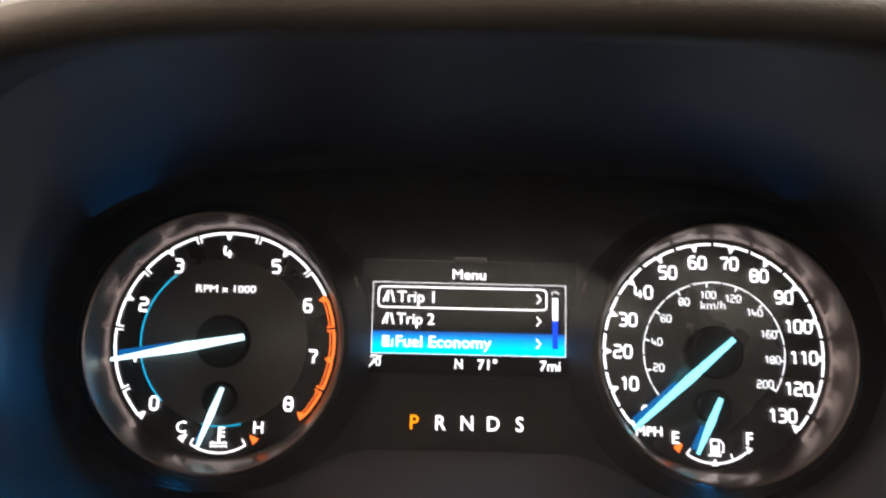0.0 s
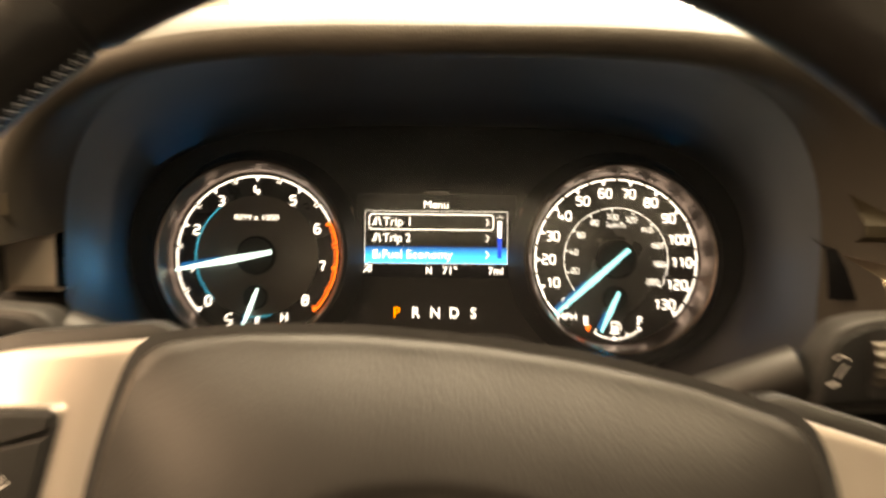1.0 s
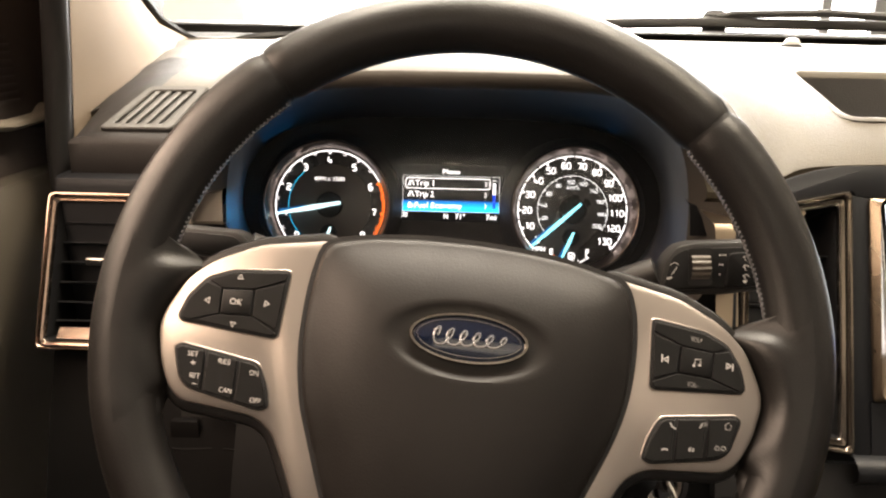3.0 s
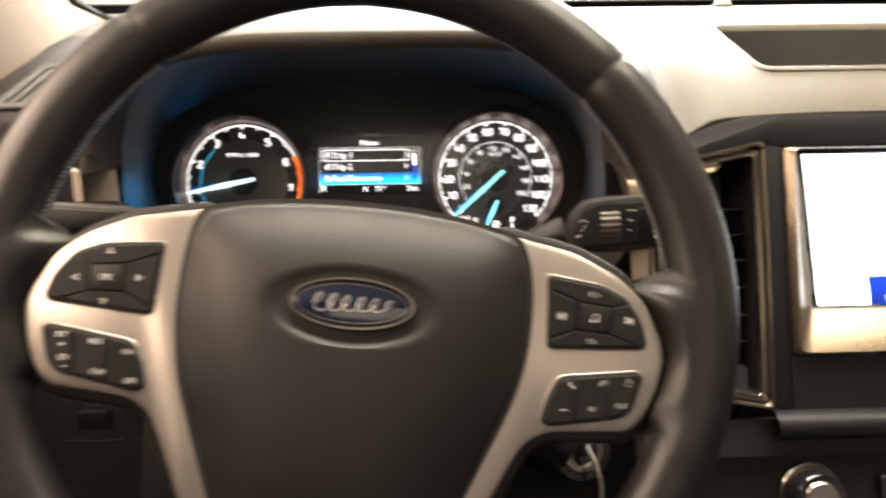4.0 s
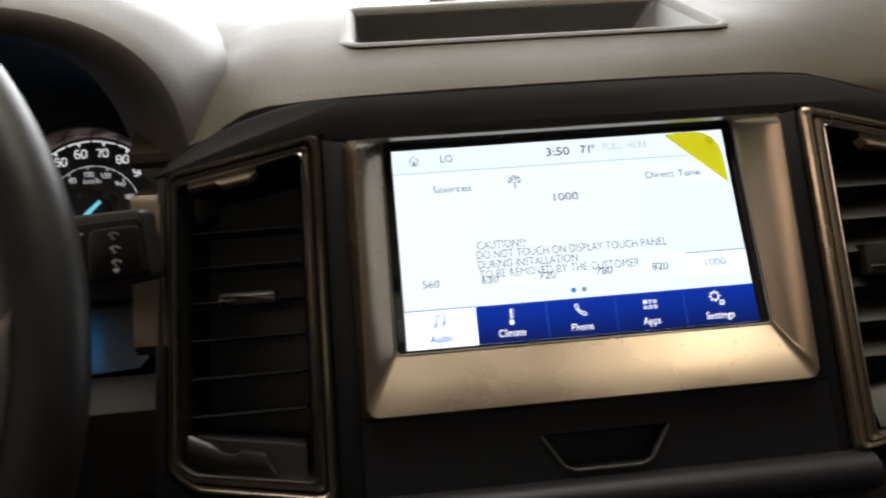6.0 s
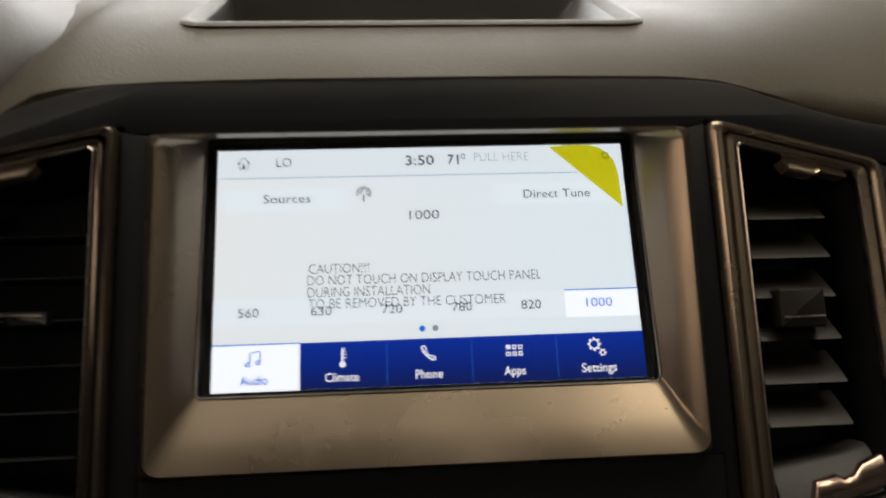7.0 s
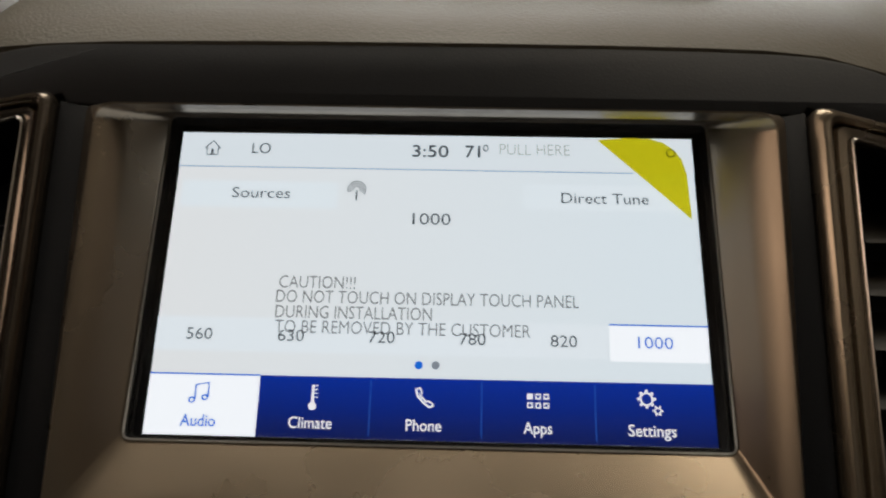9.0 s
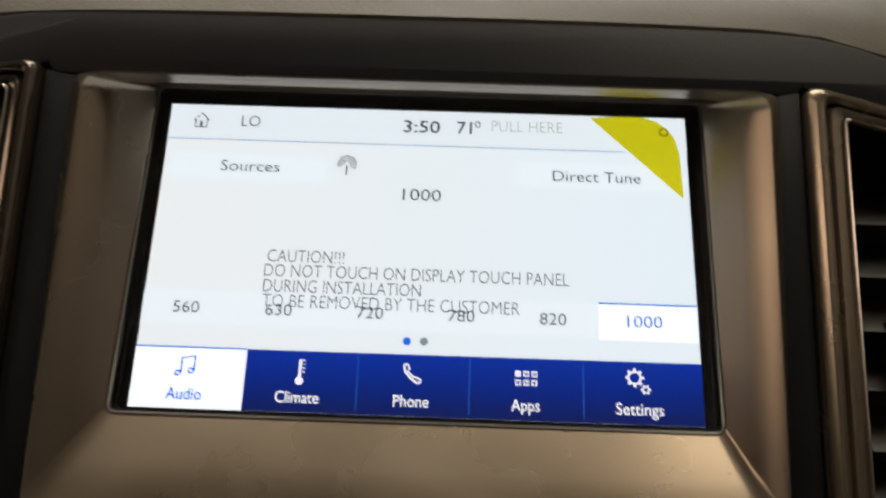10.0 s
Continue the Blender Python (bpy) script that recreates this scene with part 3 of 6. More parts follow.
floor_rows = [[(x, y, z) for x in [-0.19 + 0.38 * j / 12 for j in range(13)]] for y, z in ((-0.130, 1.0865), (-0.140, 1.084), (-0.150, 1.075), (-0.150, 1.03))]
part("binnacle_floor", lofted(floor_rows), LOWER, dash, "charcoal shelf edge below the gauges")

# front face of the dash beside the binnacle, and satin strips
def face_strip(x0, x1, prof, n=8):
    return lofted([[(lerp(x0, x1, j / n), y, z) for j in range(n + 1)] for y, z in prof])


part("front_panel", face_strip(-0.30, -0.165, ((-0.04, 1.188), (-0.070, 1.188), (-0.074, 1.186), (-0.076, 1.176), (-0.070, 1.168))), DARK, dash)
strip_left = face_strip(-0.192, -0.1622, ((-0.10, 1.1905), (-0.110, 1.1890), (-0.1128, 1.1865), (-0.1148, 1.1665), (-0.1125, 1.1635), (-0.10, 1.162)))
part("trim_strip", strip_left, STRIP, dash, "satin silver trim strip")
part("front_panel", face_strip(-0.220, -0.162, ((-0.10, 1.162), (-0.104, 1.158), (-0.118, 1.10), (-0.134, 1.055))), KNEESHADE, dash)
part("front_panel", face_strip(-0.298, -0.145, ((-0.106, 1.066), (-0.112, 1.058), (-0.138, 0.99), (-0.16, 0.92), (-0.19, 0.80), (-0.12, 0.60))), KNEESHADE, dash)
part("front_panel", face_strip(0.168, 0.196, ((-0.10, 1.188), (-0.112, 1.186), (-0.116, 1.178), (-0.120, 1.166))), DARK, dash)
part("trim_strip", face_strip(0.1745, 0.189, ((-0.112, 1.184), (-0.147, 1.182), (-0.151, 1.178), (-0.175, 1.117), (-0.172, 1.112), (-0.14, 1.110))), SURROUND, dash, "satin taupe trim strip")
part("knee_panel", face_strip(-0.15, 0.262, ((-0.10, 1.085), (-0.125, 1.07), (-0.15, 1.03), (-0.19, 0.96), (-0.21, 0.80), (-0.12, 0.60))), KNEESHADE, dash, "black knee panel below the column")
part("trim_strip", face_strip(0.588, 1.3, ((-0.132, 1.188), (-0.146, 1.186), (-0.150, 1.182), (-0.166, 1.146), (-0.163, 1.141), (-0.14, 1.138))), SURROUND, dash, "satin taupe trim strip, passenger side")
part("end_face", face_strip(0.584, 1.3, ((-0.128, 1.20), (-0.150, 1.17), (-0.18, 1.10), (-0.20, 1.03), (-0.21, 0.90), (-0.10, 0.70))), DARK, dash, "dark passenger side of the dashboard")

# demister outlet at the end of the pad, following the pad's fall
P0 = Vector((-0.2700, -0.0580, 1.2198))
AX = Vector((0.0540, 0.0, 0.0006)).normalized()
AY = Vector((0.0240, 0.046, 0.0280))
AY = (AY - AX * AY.dot(AX)).normalized()
AZ = AX.cross(AY)
DM = Matrix(((AX.x, AY.x, AZ.x, P0.x), (AX.y, AY.y, AZ.y, P0.y), (AX.z, AY.z, AZ.z, P0.z), (0, 0, 0, 1)))
DM = DM @ Matrix.Translation((0, 0, 0.0012))
dm = thing("demister_vent", "small grey slatted demister outlet set into the dash end", "air vent", DM)
poly = rounded(mm((0, 0), (56, 0), (73, 55), (25, 54)), 0.004)
raw = mm((0, 0), (56, 0), (73, 55), (25, 54))
part("frame", frame_plate(poly, rounded(inset(raw, 0.0062), 0.003), -0.008, 0.0030, 0.0009), DEMIST, dm)
part("well", prism(inset(raw, 0.0050), -0.008, 0.0002), BLACK, dm, "black throat")
for k in range(5):
    x = 0.0125 + k * 0.0086
    part("slat", prism([(x, 0.0062), (x + 0.0056, 0.0062), (x + 0.0230, 0.048), (x + 0.0180, 0.048)], 0.0002, 0.0022, 0.0009), DEMIST, dm)

# light sensor on the far part of the pad
sensor = thing("light_sensor", "small pale domed light sensor on the dash top", "sensor", Matrix.Translation((0.3894, 0.2819, 1.2868)))
part("collar", lathe(0, 0, [(0.0125, -0.002), (0.0120, 0.0020), (0.0095, 0.0030)], 28), BLACK, sensor)
part("dome", lathe(0, 0, [(0.0095, 0.0020), (0.0090, 0.0055), (0.0070, 0.0085), (0.0035, 0.0100), (0.0002, 0.0104)], 28), SENSOR, sensor, "pale translucent dome")
# small switches on the knee panel below the door-side vent
for x in (-0.195, -0.146):
    part("switch", box(x - 0.0105, x + 0.0105, -0.1335, -0.110, 1.003, 1.0165, 0.002), KNEESHADE, dash, "small black switch")
    part("panel_seam", tube([(x - 0.020, -0.1355, 0.9955), (x, -0.1362, 0.9945), (x + 0.020, -0.1355, 0.9955)], 0.0009, 6), KNEESHADE, dash)


# ---------------------------------------------------------------- pillar and door
pil = [(-0.318, 0.365, 1.268), (-0.3515, 0.30, 1.2974), (-0.362, 0.26, 1.328), (-0.39, 0.14, 1.43), (-0.45, -0.12, 1.64), (-0.49, -0.28, 1.78)]
dor = [(-0.305, -0.030, 1.200), (-0.299, -0.030, 1.270), (-0.288, -0.044, 1.322), (-0.31, -0.13, 1.43), (-0.40, -0.33, 1.64), (-0.45, -0.45, 1.78)]
rows = []
for g, h in zip(pil, dor):
    g, h = Vector(g), Vector(h)
    row = []
    for j in range(9):
        f = j / 8
        p = g.lerp(h, f)
        p += Vector((0.75, -0.35, 0.15)).normalized() * 0.024 * math.sin(math.pi * f ** 1.25) ** 0.8
        row.append(tuple(p))
    rows.append(row)
tagged(part("pillar_trim", lofted(rows), PILLAR), "cream textile-covered windscreen pillar trim", "pillar", "", "structure")
edge_band = [(x + 0.004, y + 0.004, z + 0.001) for x, y, z in pil]
tagged(part("glass_edge", tube(smooth_path([(-0.10, 0.395, 1.2895), (-0.17, 0.385, 1.287), (-0.255, 0.362, 1.281)] + edge_band), 0.0060, 8), BLACK), "black rounded edge of the windscreen glass", "trim", "", "structure")
seal = [(x - 0.006, y - 0.012, z) for x, y, z in dor]
tagged(part("door_seal", tube([(-0.312, -0.042, 1.05)] + seal, 0.010, 10), BLACK), "black rubber door seal beside the pillar", "seal", "", "structure")

door = thing("door_1", "dark plastic driver's door lining with speaker grille", "door", None, "", "structure")
rows = [[(x, y, z) for y, x in ((0.06, -0.352), (0.0, -0.356), (-0.10, -0.362), (-0.25, -0.37), (-0.45, -0.38))] for x0, z in ((0, 1.75), (0, 1.21))]
sail = prism(rounded([(0.33, 1.150), (-0.16, 1.150), (-0.12, 1.34), (0.02, 1.50), (0.33, 1.60)], 0.01), 0, 0.02, 0.003)
sail.transform(Matrix(((0, 0, 1, -0.375), (1, 0, 0, 0), (0, 1, 0, 0), (0, 0, 0, 1))))
part("sail_panel", sail, DOOR, door, "dark mirror-corner panel")
for k in range(9):
    z = 1.236 + k * 0.0062
    part("grille_bar", box(-0.3565, -0.3535, -0.062 + 0.002 * k, -0.012 - 0.001 * k, z, z + 0.0028, 0.0006), DOOR, door)
part("pull_ledge", tube([(-0.352, 0.020, 1.228), (-0.346, 0.0, 1.2225), (-0.345, -0.05, 1.2215), (-0.349, -0.11, 1.229)], 0.0075, 10, squash=0.6), LEDGE, door, "bright satin ledge")
low = lofted([[(-0.372 + dx, y, z + 0.06 * (-0.1 - y) * (1 if k == 0 else 0.3)) for y in (0.10, 0.0, -0.1, -0.2, -0.35, -0.5)] for k, (dx, z) in enumerate(((-0.012, 1.196), (0.0, 1.186), (0.030, 1.178), (0.036, 1.168), (0.034, 1.10), (0.022, 1.02), (0.0, 0.94), (-0.02, 0.60)))])
part("lower_lining", low, DOORLOW, door, "olive-grey lower door lining")
part("window_sill", box(-0.44, -0.375, -1.05, 0.06, 1.19, 1.22, 0.006), DOOR, door)


# ---------------------------------------------------------------- instrument cluster
cluster = thing("instrument_cluster", "lit instrument cluster with two round gauges and menu display", "instrument cluster", K)
part("mask", prism(inset(face_outline, -0.002), -0.012, -0.0042), BLACK, cluster, "matt black lobed face mask")


def polar(cx, cy, r, deg):
    return (cx + r * math.cos(radians(deg)), cy + r * math.sin(radians(deg)))


def needle(parent, cx, cy, deg, r0, r1, w0, w1, z):
    d = Vector((math.cos(radians(deg)), math.sin(radians(deg))))
    n = Vector((-d.y, d.x))
    c = Vector((cx, cy))
    a, b = c + d * r0, c + d * r1
    mid = c + d * (r0 * 0.55 + r1 * 0.45)
    poly = [a + n * w0 * 0.3, mid + n * w0 * 0.5, b + n * w1 * 0.5, b - n * w1 * 0.5, mid - n * w0 * 0.5, a - n * w0 * 0.3]
    side = n * (1 if n.y > 0 else -1)
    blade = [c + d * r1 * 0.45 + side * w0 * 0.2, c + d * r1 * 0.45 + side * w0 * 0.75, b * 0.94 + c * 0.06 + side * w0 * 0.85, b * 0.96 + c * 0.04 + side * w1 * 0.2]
    # dim glow beside the pointer imitates its blue reflection
    part("pointer_ghost", prism([tuple(q) for q in blade], z - 0.0028, z - 0.0022, 0.0002), GHOST, parent, "dim blue glow imitating the pointer's reflection")
    return part("needle", prism([tuple(p) for p in poly], z, z + 0.0012, 0.0004), NEEDLE, parent, "glowing ice-blue pointer")


# squared numerals with clipped corners, each a set of lines in a unit box
Q = 0.20
LOOP = [(Q, 0), (1 - Q, 0), (1, Q), (1, 1 - Q), (1 - Q, 1), (Q, 1), (0, 1 - Q), (0, Q), (Q, 0), (0.5, 0)]
SIX = [(0.92, 1), (Q, 1), (0, 1 - Q), (0, Q), (Q, 0), (1 - Q, 0), (1, Q), (1, 0.42), (1 - Q, 0.56), (0.02, 0.56)]
NUMERALS = {
    "0": [LOOP], "1": [[(0.22, 0.82), (0.60, 1), (0.66, 0.92), (0.66, 0)]],
    "2": [[(0, 1), (1 - Q, 1), (1, 1 - Q), (1, 0.66), (1 - Q, 0.52), (Q, 0.52), (0, 0.38), (0, 0.08), (0.08, 0), (1, 0)]],
    "3": [[(0, 1), (1 - Q, 1), (1, 1 - Q), (1, 0.62), (0.88, 0.52), (0.3, 0.52)], [(0.88, 0.52), (1, 0.42), (1, Q), (1 - Q, 0), (0, 0)]],
    "4": [[(0.06, 1), (0.0, 0.40), (0.06, 0.32), (1, 0.32)], [(0.72, 0.62), (0.72, 0)]],
    "5": [[(1, 1), (0.08, 1), (0, 0.92), (0, 0.58), (1 - Q, 0.58), (1, 0.42), (1, Q), (1 - Q, 0), (0, 0)]],
    "6": [SIX], "7": [[(0, 1), (0.92, 1), (1, 0.92), (1, 0.74), (0.62, 0.42), (0.60, 0)]],
    "8": [LOOP, [(0, 0.52), (1, 0.52)]], "9": [[(1 - x, 1 - y) for x, y in SIX]]}


def numerals(body, x, y, cap, width, z, mat, parent):
    """A number in squared lit numerals, its middle at (x, y)."""
    wide, gap = cap * 0.60, cap * 0.24
    total = len(body) * wide + (len(body) - 1) * gap
    bm = bmesh.new()
    for k, ch in enumerate(body):
        ox = x - total / 2 + k * (wide + gap)
        for q, run in enumerate(NUMERALS[ch]):
            stroke([(ox + u * wide, y - cap / 2 + v * cap) for u, v in run], width, z + 0.00004 * q, bm)
    return part("numeral", bm, mat, parent)


def gauge(name, cx, label):
    cy = -0.0015
    g = part(name, lathe(cx, cy, [(0.0485, -0.004), (0.0485, -0.002), (0.0001, -0.002)], 72), FACE, cluster, label)
    # silvered funnel ring, black outer collar
    part("bezel_ring", lathe(cx, cy, [(0.0482, -0.003), (0.0493, 0.004), (0.0508, 0.0120), (0.0520, 0.0152), (0.0528, 0.0156)], 96), RING, g, "brushed silver funnel ring")
    part("collar", lathe(cx, cy, [(0.0528, 0.0156), (0.0548, 0.0148), (0.0590, 0.007), (0.0630, -0.0045)], 96), BLACK, g, "black outer collar")
    return g, cy


def ticks(g, cx, cy, r, angles, z, mat, length=0.0030, width=0.0024):
    for a in angles:
        d = Vector((math.cos(radians(a)), math.sin(radians(a))))
        n = Vector((-d.y, d.x))
        c = Vector((cx, cy))
        poly = [c + d * (r + 0.0002) + n * width * 0.7, c + d * (r + 0.0002) - n * width * 0.7, c + d * (r - length) - n * width * 0.15, c + d * (r - length) + n * width * 0.15]
        part("tick", flat([tuple(p) for p in poly], z), mat, g)


# rev counter
TX = -0.104
tach, cy = gauge("rev_counter", TX, "round rev counter with orange red line")
A0, STEP = 223.6, 265.3 / 8
part("inner_disc", lathe(TX, cy, [(0.0352, -0.0018), (0.0352, -0.0008), (0.0345, -0.0006), (0.0001, -0.0006)], 72), DISC, tach, "grey inner disc")
part("cyan_arc", arc_band(TX, cy, 0.0351, 0.0357, 128, 226, -0.0003), CYAN, tach, "thin glowing cyan arc")
for k in range(8):
    for half in range(2):
        v0, v1 = k + half * 0.5, k + half * 0.5 + 0.5
        mat = REDLINE if v0 >= 6 else DIALWHITE
        a0, a1 = A0 - STEP * v0, A0 - STEP * v1
        part("scale_arc", arc_band(TX, cy, 0.0460, 0.0471, a0 - 0.8, a1 + 0.8, -0.0012), mat, tach)
        if v0 >= 6:
            part("scale_arc", arc_band(TX, cy, 0.0448, 0.0452, a0 - 0.8, a1 + 0.8, -0.0012), mat, tach)
for k in range(9):
    ticks(tach, TX, cy, 0.0465, [A0 - STEP * k], -0.0010, REDLINE if k >= 6 else DIALWHITE)
for k in range(8):
    a = A0 - STEP * (k + 0.5)
    for s in (-1.0, 1.0):
        part("tick", stroke([polar(TX, cy, 0.0470, a + s), polar(TX, cy, 0.0437, a + s)], 0.0006, -0.0010), REDLINE if k >= 6 else DIALWHITE, tach)
for k in range(9):
    x, y = polar(TX, cy, 0.0383, A0 - STEP * k)
    numerals(str(k), x, y, 0.0052, 0.00105, -0.0004, WHITE, tach)
write("RPM x 1000", TX - 0.0005, 0.0208, 0.0031, -0.0002, WHITE, tach, width=0.0255)
part("hub", lathe(TX, cy, [(0.0112, -0.001), (0.0112, 0.0030), (0.0100, 0.0040), (0.0001, 0.0042)], 40), BLACK, tach, "black pointer hub")
needle(tach, TX, cy, 191.0, -0.0100, 0.0460, 0.0042, 0.0014, 0.0050)
part("sub_hub", lathe(TX, -0.0255, [(0.0072, -0.001), (0.0072, 0.0015), (0.0062, 0.0024), (0.0001, 0.0026)], 32), BLACK, tach, "small black pointer hub")
needle(tach, TX + 0.0002, -0.0245, 250.0, -0.0040, 0.0220, 0.0028, 0.0012, 0.0032)
part("cyan_arc", arc_band(TX, cy, 0.0351, 0.0356, 258, 285, -0.0003), CYAN, tach)
part("scale_arc", arc_band(TX, -0.0270, 0.0203, 0.0211, 236, 304, -0.0004), DIALWHITE, tach)
ticks(tach, TX, -0.0270, 0.0222, [225], -0.0004, DIALWHITE, 0.0034)
ticks(tach, TX, -0.0270, 0.0222, [315], -0.0004, REDLINE, 0.0034)
for a in (236, 304):
    part("tick", stroke([polar(TX, -0.027, 0.0207, a), polar(TX, -0.027, 0.0180, a)], 0.0006, -0.0004), DIALWHITE, tach)
write("C", -0.1195, -0.0374, 0.0046, -0.0002, WHITE, tach, bold=0.00008)
write("H", -0.0874, -0.0369, 0.0046, -0.0002, WHITE, tach, bold=0.00008)
ic = stroke([(-0.1035, -0.037), (-0.1035, -0.043)], 0.0011, -0.0002)
for k in range(3):
    stroke([(-0.1035, -0.0374 - k * 0.0017), (-0.1012, -0.0374 - k * 0.0017)], 0.0007, -0.00018, ic)
for k in range(2):
    stroke([(-0.1072 + j * 0.0012, -0.0435 - k * 0.0014 + (0.0004 if j % 2 else -0.0004)) for j in range(7)], 0.0006, -0.00018, ic)
part("symbol", ic, WHITE, tach)

# speedometer
SX = 0.104
speedo, cy = gauge("speedometer", SX, "round speedometer in miles and kilometres an hour")
B0, BSTEP = 221.0, 263.6 / 13
for k in range(13):
    for half in range(2):
        a0, a1 = B0 - BSTEP * (k + half * 0.5), B0 - BSTEP * (k + half * 0.5 + 0.5)
        part("scale_arc", arc_band(SX, cy, 0.0460, 0.0471, a0 - 0.9, a1 + 0.9, -0.0012), DIALWHITE, speedo)
ticks(speedo, SX, cy, 0.0465, [B0 - BSTEP * k for k in range(14)], -0.0010, DIALWHITE)
for k in range(14):
    x, y = polar(SX, cy, 0.0388 - (0.0010 if k > 9 else 0), B0 - BSTEP * k)
    numerals(str(k * 10), x, y, 0.0050, 0.00095, -0.0004, WHITE, speedo)
for k in range(20):
    a0, a1 = B0 - BSTEP * (k * 10 / 1.609 / 10), B0 - BSTEP * ((k + 1) * 10 / 1.609 / 10)
    part("scale_arc", arc_band(SX, cy, 0.0297, 0.0302, a0 - 0.9, a1 + 0.9, -0.0006), DIMWHITE, speedo)
for k in range(11):
    a = B0 - BSTEP * k * 2 / 1.609
    part("tick", stroke([polar(SX, cy, 0.0302, a), polar(SX, cy, 0.0278, a)], 0.0007, -0.0005), DIMWHITE, speedo)
    x, y = polar(SX, cy, 0.0246, a)
    numerals(str(k * 20), x, y, 0.0029, 0.00052, -0.0003, DIMWHITE, speedo)
write("km/h", SX, 0.0186, 0.0034, -0.0003, DIMWHITE, speedo, width=0.0105)
write("MPH", 0.0758, -0.0347, 0.0036, -0.0003, WHITE, speedo, width=0.0108, bold=0.0001)
part("hub", lathe(SX, cy, [(0.0112, -0.0015), (0.0112, 0.0028), (0.0100, 0.0038), (0.0001, 0.0040)], 40), BLACK, speedo, "black pointer hub")
needle(speedo, SX, cy, 221.8, -0.0085, 0.0480, 0.0036, 0.0016, 0.0050)
part("sub_hub", lathe(0.1030, -0.0240, [(0.0072, -0.001), (0.0072, 0.0015), (0.0062, 0.0024), (0.0001, 0.0026)], 32), BLACK, speedo, "small black pointer hub")
needle(speedo, 0.1035, -0.0235, 246.0, -0.0035, 0.0215, 0.0030, 0.0012, 0.0032)
part("scale_arc", arc_band(SX - 0.0010, -0.0265, 0.0203, 0.0211, 236, 310, -0.0004), DIALWHITE, speedo)
ticks(speedo, SX - 0.001, -0.0265, 0.0214, [270, 314], -0.0003, DIALWHITE, 0.0024, 0.0020)
ticks(speedo, SX - 0.001, -0.0265, 0.0222, [224], -0.0003, REDLINE, 0.0034)
for a in (292, 236):
    part("tick", stroke([polar(SX - 0.001, -0.0265, 0.0207, a), polar(SX - 0.001, -0.0265, 0.0180, a)], 0.0006, -0.0004), DIALWHITE, speedo)
write("E", 0.0868, -0.0370, 0.0048, -0.0002, WHITE, speedo, bold=0.00014)
write("F", 0.1176, -0.0368, 0.0048, -0.0002, WHITE, speedo, bold=0.00014)
pump = flat(rect(0.1012, -0.0435, 0.1050, -0.0372), -0.0002)
stroke([(0.1003, -0.0438), (0.1058, -0.0438)], 0.0008, -0.00016, pump)
stroke([(0.1054, -0.0425), (0.1066, -0.0425), (0.1066, -0.0392), (0.1052, -0.0376)], 0.0006, -0.00016, pump)
part("symbol", pump, WHITE, speedo, "fuel pump symbol")
part("symbol", flat(rect(0.1018, -0.0400, 0.1044, -0.0380), -0.0001), BLACK, speedo)

# menu display
disp = part("menu_display", box(-0.0465, 0.0465, -0.0135, 0.0355, -0.006, -0.0030, 0.0005), SCREENBLACK, cluster, "small dark colour display showing a menu")
zd = -0.0026


def shrunk(bm, f):
    """A mark made smaller about its middle."""
    mid = sum((v.co for v in bm.verts), Vector()) / len(bm.verts)
    for v in bm.verts:
        v.co.x, v.co.y = lerp(mid.x, v.co.x, f), lerp(mid.y, v.co.y, f)
    return bm


def outline(poly, w, z, bm=None):
    inner = inset(poly, w)
    bm = bm or bmesh.new()
    a = [bm.verts.new((x, y, z)) for x, y in poly]
    b = [bm.verts.new((x, y, z)) for x, y in inner]
    for i in range(len(poly)):
        j = (i + 1) % len(poly)
        bm.faces.new((a[i], a[j], b[j], b[i]))
    return bm


part("menu_bar", flat(rect(-0.0417, -0.0049, 0.0413, 0.0048), zd), BAR, disp, "blue highlighted row")
part("menu_frame", outline(rect(-0.0418, -0.0050, 0.0414, 0.0257), 0.00028, zd + 0.0003), DIMWHITE, disp)
part("selection_box", outline(rounded(rect(-0.0396, 0.0145, 0.0334, 0.0240), 0.0026), 0.00065, zd + 0.0003), WHITE, disp)
write("Menu", -0.0004, 0.0296, 0.0042, zd, WHITE, disp, width=0.0142, bold=0.00008)
for txt, y, w in (("Trip 1", 0.0195, 0.0158), ("Trip 2", 0.0100, 0.0160), ("Fuel Economy", 0.0004, 0.0405)):
    write(txt, -0.0311, y, 0.0046, zd + 0.0003, WHITE, disp, width=w, align="L", bold=0.00008)
    part("chevron", stroke([(0.0288, y + 0.0020), (0.0306, y), (0.0288, y - 0.0020)], 0.0007, zd + 0.0003), WHITE, disp)
for y in (0.0195, 0.0100):
    road = stroke([(-0.0372, y - 0.0024), (-0.0352, y + 0.0024)], 0.0008, zd + 0.0003)
    stroke([(-0.0355, y - 0.0024), (-0.0349, y + 0.0024)], 0.0006, zd + 0.00032, road)
    stroke([(-0.0325, y - 0.0024), (-0.0338, y + 0.0024)], 0.0008, zd + 0.0003, road)
    part("symbol", road, WHITE, disp, "road symbol")
pmp = flat(rect(-0.0370, -0.0020, -0.0342, 0.0026), zd + 0.0003)
stroke([(-0.0338, -0.0018), (-0.0328, -0.0018), (-0.0328, 0.0012)], 0.0006, zd + 0.0003, pmp)
part("symbol", pmp, WHITE, disp, "fuel pump symbol")
sb = stroke([(0.0350, 0.0218), (0.0368, 0.0232), (0.0386, 0.0218)], 0.0005, zd + 0.0003)
part("scroll_arrow", sb, DIMWHITE, disp)
part("scroll_arrow", stroke([(0.0350, -0.0024), (0.0368, -0.0038), (0.0386, -0.0024)], 0.0005, zd + 0.0005), CYAN, disp)
